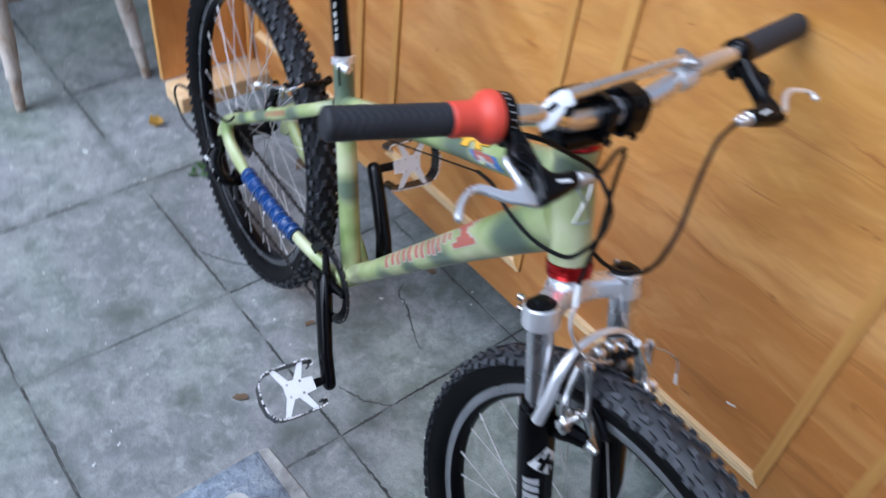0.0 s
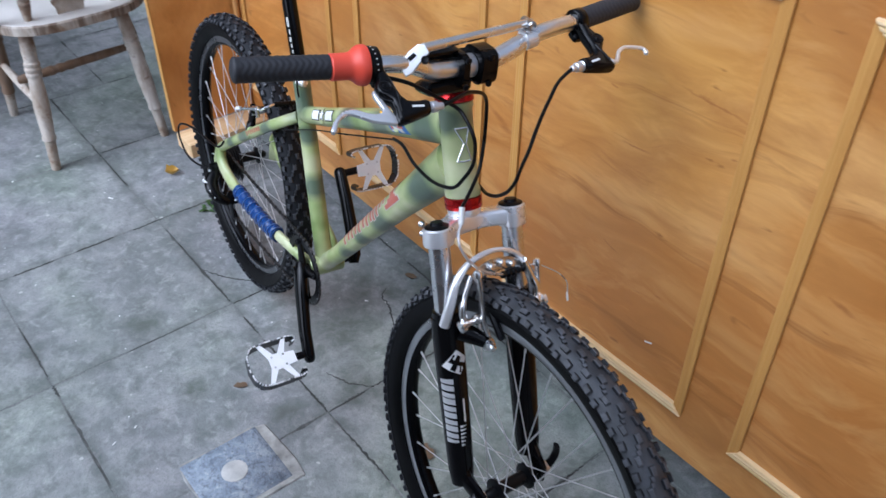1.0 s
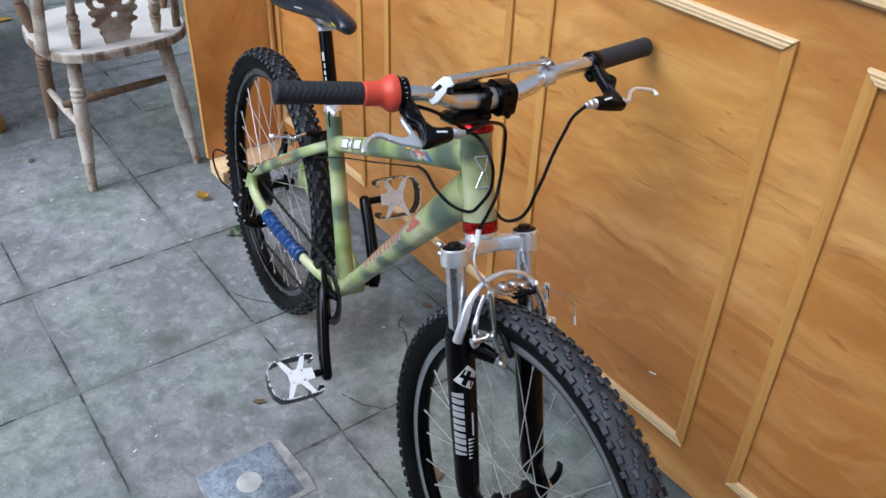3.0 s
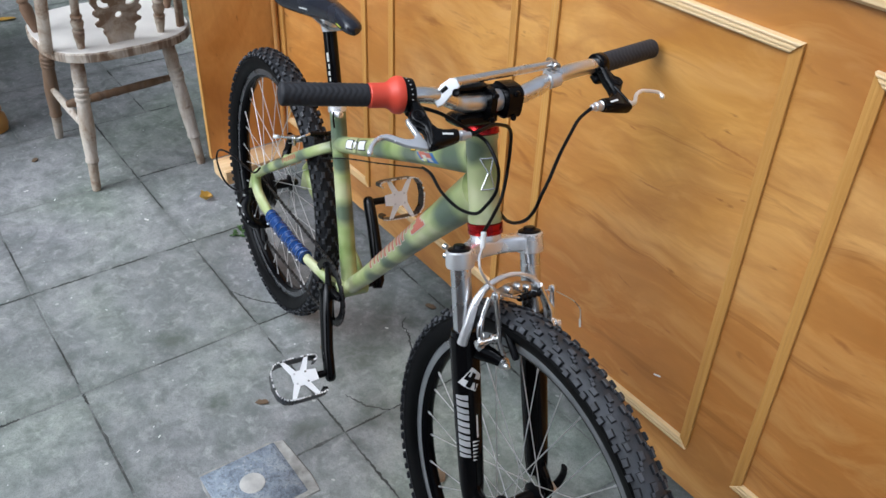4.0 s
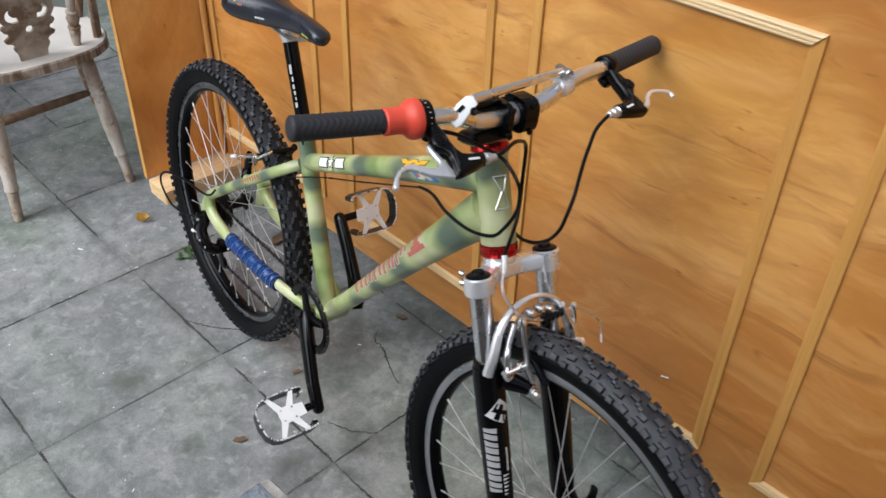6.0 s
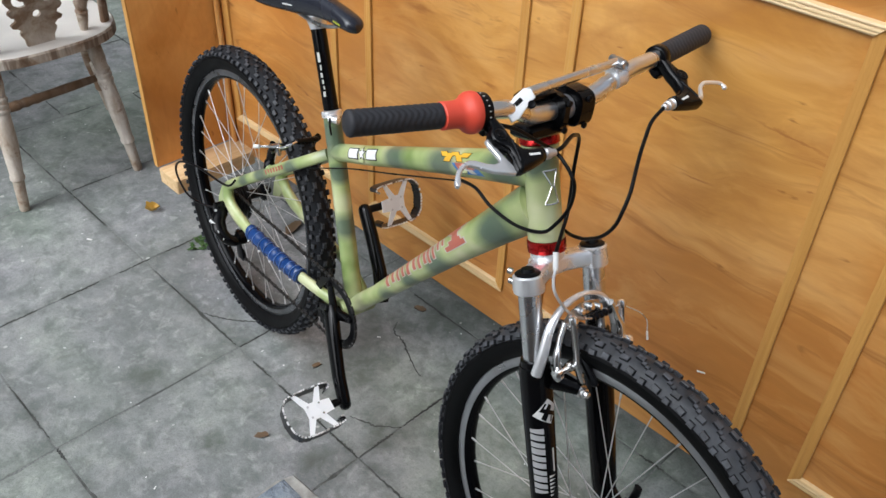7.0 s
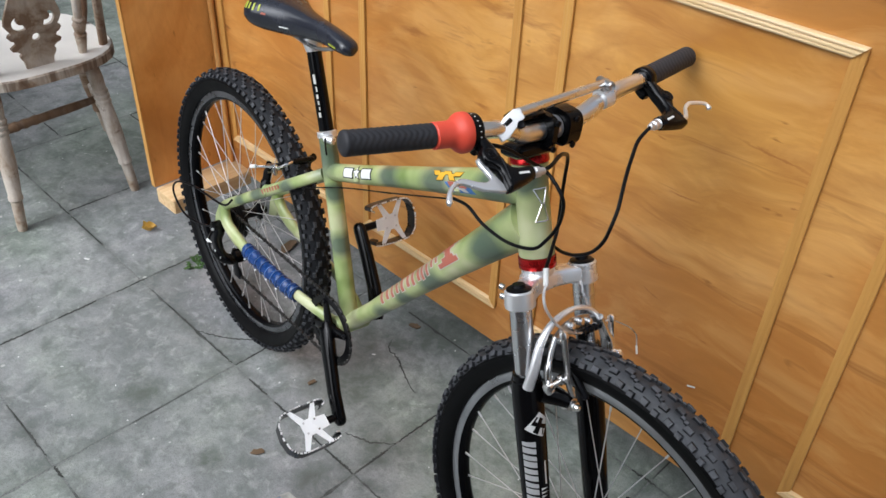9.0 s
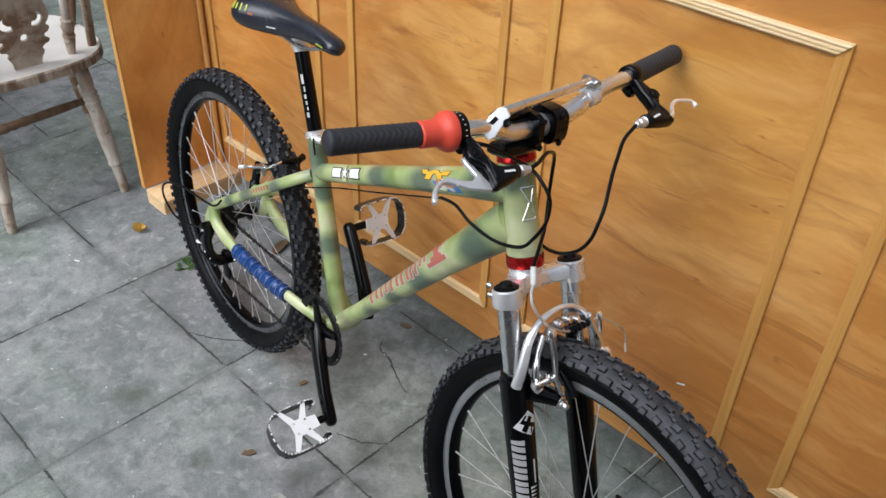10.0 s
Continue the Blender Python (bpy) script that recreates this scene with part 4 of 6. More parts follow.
def grip(y0, y1, s):
    """A rubber grip with a criss-cross tread and a raised end."""
    p, d = along_bar(y0 * s)
    side = d.orthogonal().normalized()
    up = d.cross(side)
    n, seg = int((y1 - y0) / 0.0016), 40
    rings = []
    for i in range(-1, n + 6):
        h = max(i, 0) * 0.0016
        ring = []
        for q in range(seg):
            w = 2 * math.pi * q / seg
            fold = abs((w / math.pi * 2.0) % 1.0 - 0.5) * 2
            r = 0.0147 + 0.0005 * max(-1.0, min(0.35, 1.2 * math.sin(h * 820 + fold * 5.5)))
            if i < 0:
                r = 0.0120
            if i >= n:
                r = (0.0147, 0.0150, 0.0149, 0.0142, 0.0120, 0.006)[i - n]
            ring.append(p + d * h + (side * math.cos(w) + up * math.sin(w)) * r)
        rings.append(ring)
    return bpart("grip", Geo().loft(rings), GRIP, handlebar, "black patterned rubber grip", 50)


grip(0.206, 0.312, -1)
grip(0.182, 0.290, 1)
p, d = along_bar(-0.160)
shifter = bpart("twist_shifter", Geo().lathe([(0, 0.0222), (0.001, 0.0240), (0.003, 0.0246), (0.009, 0.0244), (0.013, 0.0226), (0.017, 0.0192), (0.020, 0.0172), (0.024, 0.0162), (0.032, 0.0160), (0.044, 0.0162), (0.0455, 0.0145)], p, d, 30), RED_RUBBER, None, "red rubber twist-grip gear shifter")
bpart("indicator_ring", Geo().lathe([(-0.015, 0.0150), (-0.013, 0.0215), (-0.002, 0.0228), (0.0, 0.0228)], p, d, 28), BLACK, shifter)
for i in range(7):
    a = radians(-10 + i * 17)
    side = Vector((math.cos(a) * 0.0224, 0, math.sin(a) * 0.0224))
    bpart("gear_mark", Geo().box((0.0012, 0.0018, 0.0010), Matrix.Translation(p - d * 0.005 + side)), WHITE, shifter)


def brake_lever(s, yc, pitch, slim=False):
    """Clamp, cranked flat body with barrel adjuster and a two-finger blade, s the bike's side. Returns the adjuster's end and its way."""
    c, d = along_bar(yc * s)
    reach = Vector((math.cos(radians(pitch)), 0, -math.sin(radians(pitch))))
    face_up = Vector((math.sin(radians(pitch)), 0, math.cos(radians(pitch))))
    m = Matrix((Vector((0, s, 0)), reach, face_up)).transposed().to_4x4()
    m.translation = c
    at = lambda u, v, n=0.0: m @ Vector((u, v, n))
    way_of = lambda u, v, n=0.0: m.to_3x3() @ Vector((u, v, n))
    ring = Geo().lathe([(-0.0080, 0.0120), (-0.0078, 0.0155), (-0.0065, 0.0168), (0.0065, 0.0168), (0.0078, 0.0155), (0.0080, 0.0120)], c, d, 22)
    outline = [(-0.007, 0.008), (-0.0085, 0.020), (-0.0105, 0.034), (-0.0100, 0.046), (-0.0112, 0.0570), (-0.0150, 0.0640), (-0.0220, 0.0668), (-0.0300, 0.0678), (-0.0385, 0.0680), (-0.0390, 0.0835), (-0.030, 0.0860), (-0.016, 0.0890), (0.001, 0.0915),
               (0.0060, 0.0905), (0.0068, 0.0850), (0.0035, 0.0720), (0.0030, 0.0610), (0.0080, 0.0545), (0.0130, 0.0490), (0.0145, 0.0420), (0.0130, 0.0350), (0.0085, 0.0290), (0.0060, 0.0190), (0.0055, 0.008)]
    body = bpart("brake_lever", ring.plate(outline, 0.0185, m, 0.0058, 4), GLOSS_BLACK, None, "black brake lever with silver blade", 50)
    bpart("clamp_lug", Geo().box((0.018, 0.015, 0.013), Matrix.Translation(c + Vector((0.006, -0.003 * s, -0.019))) @ pose(0, 0, 0, 0, 25, 0), 0.003), GLOSS_BLACK, body)
    bpart("pivot_bolt", Geo().lathe([(0, 0.0085), (0.0012, 0.0085), (0.0018, 0.0070), (0.0010, 0.0060), (0.0010, 0.0042), (0.0020, 0.0036), (0.0020, 0.0012), (0.0008, 0.0008)], at(0.0045, 0.0425, 0.0090), face_up, 20), BLACK, body)
    bpart("ridge", Geo().tube(smooth_path([at(-0.0060, 0.052, 0.0088), at(-0.0040, 0.062, 0.0092), at(-0.0010, 0.072, 0.0092), at(0.0010, 0.081, 0.0088)], 5), [(0.0018, 0.0012)] * 16, 8), GLOSS_BLACK, body)
    upper = [(0.0100, 0.0360), (0.0165, 0.0370), (0.0180, 0.0440), (0.0160, 0.0560), (0.0150, 0.0640), (0.0185, 0.0690), (0.0260, 0.0695), (0.0350, 0.0660), (0.0460, 0.0585), (0.0530, 0.0562), (0.0620, 0.0570), (0.0720, 0.0620), (0.0800, 0.0690)]
    tip = [(0.0868, 0.0775), (0.0880, 0.0820), (0.0850, 0.0845), (0.0815, 0.0825)]
    under = [(0.0755, 0.0745, 0.0650), (0.0690, 0.0685, 0.0605), (0.0610, 0.0648, 0.0569), (0.0540, 0.0662, 0.0563), (0.0450, 0.0740, 0.0592), (0.0340, 0.0825, 0.0664), (0.0220, 0.0880, 0.0693)]
    root = [(0.0080, 0.0895), (0.0020, 0.0860), (0.0060, 0.0700), (0.0085, 0.0560)]
    blade = upper + tip + [(u, top + (low - top) * 0.74) for u, low, top in under] + root
    blade_m = m @ Matrix.Translation((0, 0, -0.0045))
    if slim:
        rod = smooth_path([(0.0080, 0.0640, 0), (0.0150, 0.0740, 0), (0.0235, 0.0760, 0), (0.0305, 0.0700, 0), (0.0390, 0.0605, 0), (0.0517, 0.0552, 0), (0.0610, 0.0560, 0), (0.0710, 0.0582, 0), (0.0815, 0.0618, 0), (0.0845, 0.0672, 0), (0.0822, 0.0735, 0)], 4)
        thick = [(0.0050 - 0.0026 * min(1, i / 16), 0.0042 - 0.0012 * min(1, i / 16)) for i in range(len(rod) - 5)] + [(0.0028, 0.0033), (0.0033, 0.0036), (0.0037, 0.0038), (0.0033, 0.0034), (0.0016, 0.0016)]
        bladed = Geo().tube([blade_m @ Vector(p) for p in rod], thick, 12, hint=face_up)
    else:
        bladed = Geo().plate(blade, 0.0066, blade_m, 0.0022, 4)
    bpart("blade", bladed, BRIGHT, body, "polished silver lever blade", 50)
    a0 = at(-0.0390, 0.0758)
    way = way_of(-1, 0.10, 0.02).normalized()
    bpart("collar", Geo().lathe([(-0.004, 0.0080), (-0.003, 0.0090), (0.0005, 0.0090), (0.0015, 0.0070)], a0, way, 18), GLOSS_BLACK, body)
    bpart("barrel_adjuster", Geo().lathe([(-0.002, 0.0066), (0.002, 0.0074), (0.0035, 0.0058), (0.0045, 0.0058), (0.0055, 0.0070), (0.0125, 0.0066), (0.0138, 0.0048), (0.0200, 0.0044), (0.0210, 0.003)], a0, way, 16), ALLOY, body, "silver barrel adjuster")
    bpart("print_bar", Geo().box((0.0150, 0.0030, 0.0006), m @ Matrix.Translation((-0.0225, 0.0775, 0.0093)) @ Matrix.Rotation(radians(-9), 4, "Z"), 0), WHITE, body)
    return a0 + way * 0.019, way


end_r, way_r = brake_lever(-1, 0.152, 24.5)
end_l = brake_lever(1, 0.174, 25, True)[0]


def cable(name, pts, r=0.0025, mat=None, label="", parent=None):
    return bpart(name, Geo().tube(smooth_path(pts, 10), r, 8), mat or BLACK, parent, label)


# front brake: studs, arms, arched booster and pads
arch = [(0.979, -0.077, 0.603), (0.977, -0.070, 0.634), (0.968, -0.057, 0.666), (0.961, -0.034, 0.686), (0.958, -0.003, 0.694), (0.959, 0.022, 0.692), (0.963, 0.045, 0.681), (0.970, 0.060, 0.662), (0.977, 0.072, 0.636), (0.981, 0.080, 0.608)]
brake = bpart("brake_booster", Geo().tube(smooth_path(arch, 6), [(0.0080 - 0.0024 * math.sin(math.pi * i / 54), 0.0058 + 0.0022 * math.cos(math.pi * i / 27)) for i in range(55)], 12, hint=forward), BRIGHT, None, "polished horseshoe brake booster", 40)
face = Matrix(((0, -STEER.x, forward.x), (1, 0, 0), (0, -STEER.z, forward.z))).to_4x4()
rim_pts = [(0.050 * math.cos(a), 0.034 * math.sin(a)) for a in (radians(15 + 150 * q / 14) for q in range(15))]
inner = [(0.044 * math.cos(a), 0.010 + 0.004 * math.sin(a)) for a in (radians(165 - 150 * q / 14) for q in range(15))]
bpart("booster_plate", Geo().slab(rim_pts + inner, 0.003, Matrix.Translation((0.974, 0.010, 0.652)) @ face, 0.0), STEEL, brake)
for u, v, r in ((-0.026, 0.018, 0.0052), (-0.012, 0.024, 0.0062), (0.006, 0.025, 0.0062), (0.022, 0.020, 0.0055), (-0.036, 0.009, 0.0045), (0.034, 0.010, 0.0045)):
    c = Vector((0.974, 0.010, 0.652)) + face.to_3x3() @ Vector((u, v, 0.003))
    bpart("bolt", Geo().lathe([(0, r), (0.005, r * 0.95), (0.007, r * 0.6), (0.0072, 0.001)], c, forward, 14), CHROME, brake)
for s in (-1, 1):
    o = 0.006
    top = Vector((0.988, o - 0.043, 0.684)) if s < 0 else Vector((0.979, 0.075, 0.664))
    arm = bpart("brake_arm", Geo().tube(smooth_path([top, top + Vector((0.014, 0.001 - 0.002 * s, -0.041)), (1.012, o + 0.041 * s + 0.010 * (s > 0), 0.620), (1.020, o + 0.036 * s, 0.600)], 6), [(0.0058, 0.0036)] * 19, 10, hint=forward), CHROME, None, "silver brake arm")
    bpart("arm_cap", Geo().lathe([(-0.006, 0.0045), (-0.005, 0.0064), (0.000, 0.0068), (0.004, 0.0055), (0.006, 0.002)], top - STEER * 0.003, -STEER, 12), CHROME, arm)
    bpart("arm_body", Geo().tube(smooth_path([(0.976, o + 0.045 * s, 0.676), (0.983, o + 0.056 * s, 0.654), (0.992, o + 0.064 * s, 0.632), (0.998, o + 0.062 * s, 0.612)], 5), [(0.0045, 0.0060)] * 8 + [(0.0058, 0.0078)] * 8, 12), CHROME, arm)
    bpart("pad_bolt", Geo().lathe([(-0.022, 0.004), (-0.020, 0.0075), (-0.010, 0.0075), (-0.008, 0.0050), (0.010, 0.0050), (0.012, 0.0085), (0.018, 0.0085), (0.020, 0.004)], (1.002, o + 0.056 * s, 0.616), (0.15, s, 0), 12), CHROME, arm)
    bpart("brake_pad", Geo().box((0.056, 0.010, 0.011), pose(1.012, o + 0.020 * s, 0.612, 0, 38, 0), 0.003), BLACK, arm)
    bpart("stud_bolt", Geo().lathe([(-0.014, 0.0100), (0.0, 0.0100), (0.001, 0.0074), (0.006, 0.0074), (0.007, 0.0050), (0.012, 0.0045), (0.013, 0.002)], (1.023, o + 0.034 * s, 0.584), (0.93, 0, 0.10), 14), CHROME, arm)
    bpart("stud_boss", Geo().tube([(0.988, o + 0.060 * s, 0.592), (1.006, o + 0.044 * s, 0.588), (1.020, o + 0.036 * s, 0.586)], [0.015, 0.012, 0.009], 12), GLOSS_BLACK, arm)
bpart("cable_boot", Geo().lathe([(i * 0.0042, 0.0058 if i % 2 else 0.0042) for i in range(12)], (0.978, 0.012, 0.662), (0.0, 1, 0.02), 12), BLACK, brake)
bpart("noodle", Geo().tube(smooth_path([(0.945, -0.044, 0.744), (0.950, -0.050, 0.732), (0.960, -0.052, 0.718), (0.973, -0.042, 0.699), (0.979, -0.022, 0.681), (0.981, -0.002, 0.671), (0.979, 0.014, 0.664)], 8), 0.0022, 8), ALLOY, brake, "bent metal cable guide")
bpart("ferrule", Geo().tube([(0.934, -0.038, 0.764), (0.945, -0.044, 0.744)], 0.0042, 10), WHITE, brake)
cable("brake_wire", [(0.978, 0.058, 0.664), (0.978, 0.074, 0.664), (0.982, 0.087, 0.657), (0.988, 0.111, 0.642), (0.993, 0.124, 0.629), (0.996, 0.128, 0.618), (1.002, 0.126, 0.602)], 0.0009, ALLOY, parent=brake)
bpart("wire_end", Geo().tube([(1.000, 0.1265, 0.608), (1.005, 0.126, 0.596)], 0.0017, 8), WHITE, brake)

# cables
cable("front_brake_cable", [end_r, end_r + way_r * 0.016 + Vector((-0.004, 0, 0.003)), (0.922, -0.044, 0.927), (0.908, -0.020, 0.918), (0.896, 0.002, 0.906), (0.888, 0.015, 0.889), (0.884, 0.021, 0.864), (0.885, 0.022, 0.837), (0.893, 0.016, 0.815), (0.903, 0.006, 0.793), (0.917, -0.014, 0.776), (0.934, -0.038, 0.764)], 0.0026, label="black cable housing")
cable("gear_cable", [(0.886, -0.146, 0.950), (0.892, -0.110, 0.938), (0.894, -0.070, 0.914), (0.897, -0.037, 0.893), (0.915, -0.032, 0.881), (0.930, -0.030, 0.866), (0.932, -0.027, 0.848), (0.927, -0.024, 0.822), (0.918, -0.030, 0.797), (0.900, -0.034, 0.774), (0.854, -0.036, 0.759), (0.800, -0.034, 0.758), (0.758, -0.029, 0.765), (0.716, -0.021, 0.754)], 0.0026, label="black cable housing")
cable("rear_brake_cable", [end_l, (0.933, 0.094, 0.924), (0.943, 0.075, 0.907), (0.955, 0.056, 0.892), (0.968, 0.038, 0.877), (0.978, 0.024, 0.861), (0.983, 0.012, 0.842), (0.980, 0.008, 0.818), (0.966, 0.008, 0.794), (0.942, 0.010, 0.774), (0.917, 0.016, 0.761), (0.894, 0.024, 0.753), (0.850, 0.034, 0.749), (0.79, 0.026, 0.765)], 0.0026, label="black cable housing")
cable("top_tube_cable", [(0.720, -0.019, 0.754), (0.55, -0.0165, 0.678), (0.42, -0.016, 0.622), (0.30, -0.030, 0.566)], 0.0013)
for x in (0.455, 0.72):
    z = 0.616 + (x - 0.345) * 0.434
    bpart("cable_guide", Geo().box((0.014, 0.008, 0.008), pose(x, -0.0175, z - 0.008, 0, -23, 0), 0.002), PAINT, top_tube)

# drivetrain
ring_c = BB + Vector((0, -0.046, 0))
teeth = []
for q in range(36):
    a = 2 * math.pi * q / 36
    for da, r in ((-0.055, 0.0705), (-0.028, 0.0750), (0.028, 0.0750), (0.055, 0.0705)):
        teeth.append((r * math.cos(a + da), r * math.sin(a + da)))
hole = [(0.0575 * math.cos(2 * math.pi * q / 144), 0.0575 * math.sin(2 * math.pi * q / 144)) for q in range(144)]
g = Geo()
up = [ring_c + Vector((x, 0.0018, z)) for x, z in teeth]
dn = [ring_c + Vector((x, -0.0018, z)) for x, z in teeth]
hu = [ring_c + Vector((x, 0.0018, z)) for x, z in hole]
hd = [ring_c + Vector((x, -0.0018, z)) for x, z in hole]
g.loft([list(r) for r in zip(up, dn, hd, hu)], closed=True)
ring = bpart("chainring", g, BLACK, None, "black toothed chainring")
CRANK = Vector((0.106, 0, -0.136)).normalized()
crank_r = Geo()
for k in range(4):
    a = radians(20 + 90 * k)
    crank_r.tube([BB + Vector((0, -0.048, 0)), BB + Vector((0.062 * math.cos(a), -0.047, 0.062 * math.sin(a)))], [(0.007, 0.015), (0.0045, 0.0085)], 12, hint=Y)
crank_r.tube([BB + Vector((0, -0.052, 0)) - CRANK * 0.016, BB + Vector((0, -0.055, 0)), BB + CRANK * 0.05 + Vector((0, -0.066, 0)), BB + CRANK * 0.120 + Vector((0, -0.079, 0)), BB + CRANK * 0.168 + Vector((0, -0.084, 0)), BB + CRANK * 0.178 + Vector((0, -0.084, 0)), BB + CRANK * 0.183 + Vector((0, -0.084, 0)), BB + CRANK * 0.186 + Vector((0, -0.084, 0))],
             [(0.009, 0.014), (0.0140, 0.0215), (0.0130, 0.0185), (0.0125, 0.0170), (0.0120, 0.0170), (0.0112, 0.0145), (0.0092, 0.0105), (0.0050, 0.0055)], 16, hint=Y)
crank_r.lathe([(-0.064, 0.010), (-0.030, 0.010)], BB, Y, 14)
drive_crank = bpart("crank_arm", crank_r, GLOSS_BLACK, None, "gloss black crank arm")
bpart("crank_bolt", Geo().lathe([(-0.058, 0.0115), (-0.0695, 0.0105), (-0.0705, 0.0080), (-0.0690, 0.0060), (-0.0690, 0.0010)], BB, Y, 20), GLOSS_BLACK, drive_crank)
for k in range(4):
    a = radians(20 + 90 * k)
    bpart("ring_bolt", Geo().lathe([(-0.049, 0.0058), (-0.0535, 0.0056), (-0.0545, 0.0042), (-0.0530, 0.0030), (-0.0530, 0.0008)], BB + Vector((0.0605 * math.cos(a), 0, 0.0605 * math.sin(a))), Y, 14), BLACK, ring)
crank_l = Geo().tube([BB + Vector((0, 0.062, 0)) + CRANK * 0.016, BB + Vector((0, 0.066, 0)), BB - CRANK * 0.05 + Vector((0, 0.076, 0)), BB - CRANK * 0.120 + Vector((0, 0.082, 0)), BB - CRANK * 0.168 + Vector((0, 0.084, 0)), BB - CRANK * 0.178 + Vector((0, 0.084, 0)), BB - CRANK * 0.183 + Vector((0, 0.084, 0)), BB - CRANK * 0.186 + Vector((0, 0.084, 0))],
                     [(0.009, 0.014), (0.0140, 0.0215), (0.0130, 0.0185), (0.0125, 0.0170), (0.0120, 0.0170), (0.0112, 0.0145), (0.0092, 0.0105), (0.0050, 0.0055)], 16, hint=Y)
crank_l.lathe([(0.030, 0.010), (0.064, 0.010)], BB, Y, 14)
bpart("crank_arm", crank_l, GLOSS_BLACK, None, "gloss black crank arm")


def pedal(s, c, pitch):
    """A cage pedal: toothed outer band, X-shaped plate, axle. c: the axle's end at the crank."""
    m = Matrix.Translation(c) @ pose(0, 0, 0, 0, pitch, 0) @ Matrix.Diagonal((1, s, 1, 1))
    at = lambda x, y, z=0.0: m @ Vector((x, y, z))
    outline = [(-0.030, 0.022), (-0.033, 0.013), (-0.041, 0.014), (-0.044, 0.026), (-0.045, 0.060), (-0.044, 0.092), (-0.040, 0.106), (-0.026, 0.117), (0.0, 0.121), (0.026, 0.117), (0.040, 0.106), (0.044, 0.092), (0.045, 0.060), (0.044, 0.026), (0.041, 0.014), (0.033, 0.013), (0.030, 0.022)]
    pts = []
    for (x, y), (x2, y2) in zip(outline, outline[1:]):
        n = max(2, 2 * round(math.hypot(x2 - x, y2 - y) / 0.007))
        pts += [(x + (x2 - x) * t / n, y + (y2 - y) * t / n) for t in range(n)]
    pts.append(outline[-1])
    rings = []
    for i, (x, y) in enumerate(pts):
        tooth = 0.0026 if i % 2 else -0.0006
        d = Vector(pts[min(i + 1, len(pts) - 1)]) - Vector(pts[max(i - 1, 0)])
        k = Vector((d.y, -d.x)).normalized() * 0.0021
        rings.append([at(x, y, -0.011 - tooth), at(x, y, 0.011 + tooth), at(x + k.x, y + k.y, 0.011 + tooth), at(x + k.x, y + k.y, -0.011 - tooth)])
    cage = bpart("pedal", Geo().loft(rings), CAGE, None, "alloy cage pedal", 25)
    # bright flecks on the teeth: chipped edges and glints, painted as pale blocks
    tooth_rnd = random.Random(7 + s)
    for i in range(1, len(pts), 2):
        x, y = pts[i]
        d = Vector(pts[min(i + 1, len(pts) - 1)]) - Vector(pts[max(i - 1, 0)])
        if tooth_rnd.random() < 0.8:
            bpart("tooth", Geo().box((tooth_rnd.uniform(0.0025, 0.0075), 0.0030, 0.0016), m @ pose(x, y, 0.0136, 0, 0, math.degrees(math.atan2(d.y, d.x)) + tooth_rnd.uniform(-12, 12))), TOOTH if tooth_rnd.random() < 0.7 else ALLOY, cage)
    arms = Geo()
    cross = [(-0.012, 0.024), (0.012, 0.024), (0.014, 0.043), (0.044, 0.030), (0.044, 0.039), (0.0165, 0.057), (0.0165, 0.066), (0.044, 0.084), (0.044, 0.093), (0.010, 0.078), (-0.010, 0.078), (-0.044, 0.093), (-0.044, 0.084), (-0.0165, 0.066), (-0.0165, 0.057), (-0.044, 0.039), (-0.044, 0.030), (-0.014, 0.043)]
    arms.loft([[at(x, y, 0.0085) for x, y in cross], [at(x, y, 0.0110) for x, y in cross]])
    bpart("plate", arms, PEDAL_WHITE, cage, "pale silver cross-shaped pedal plate", 25)
    for x, y in ((-0.011, 0.047), (0.011, 0.047), (-0.011, 0.071), (0.011, 0.071)):
        bpart("rivet", Geo().lathe([(0, 0.0024), (0.0010, 0.0020)], at(x, y, 0.0110), m.to_3x3() @ Vector((0, 0, 1)), 10), ALLOY, cage)
    bpart("axle", Geo().tube([at(0, -0.012), at(0, 0.03), at(0, 0.070)], [0.0075, 0.0080, 0.0060], 12), BLACK, cage)


pedal(-1, BB + CRANK * 0.166 + Vector((0, -0.090, 0)), 25)
pedal(1, BB - CRANK * 0.172 + Vector((0, 0.096, 0)), 70)

# cassette, chain and rear mech
for i, r in enumerate((0.022, 0.025, 0.028, 0.032, 0.036, 0.041, 0.047, 0.052)):
    bpart("sprocket", Geo().lathe([(0, r * 0.6), (0, r), (0.0017, r), (0.0017, r * 0.6)], RA + Vector((0, -0.056 + 0.0045 * i, 0)), Y, 32), CHAIN, rear)
chain = Geo()
def run(a, b, n):
    a, b = Vector(a), Vector(b)
    t = (b - a).normalized()
    for i in range(n):
        c = a + (b - a) * ((i + 0.5) / n)
        m = Matrix.Translation(c) @ Vector((1, 0, 0)).rotation_difference(t).to_matrix().to_4x4()
        chain.box(((b - a).length / n * 0.86, 0.0062 if i % 2 else 0.0044, 0.0075), m, 0.0014)
run((0.004, -0.046, 0.366), (0.445, -0.046, 0.393), 36)
run((0.070, -0.060, 0.232), (0.430, -0.046, 0.247), 29)
for q in range(13):
    a0, a1 = radians(85 - q * 13.4), radians(85 - (q + 1) * 13.4)
    run(ring_c + Vector((0.0735 * math.cos(a0), 0, 0.0735 * math.sin(a0))), ring_c + Vector((0.0735 * math.cos(a1), 0, 0.0735 * math.sin(a1))), 1)
bpart("chain", chain, CHAIN, None, "oily drive chain")
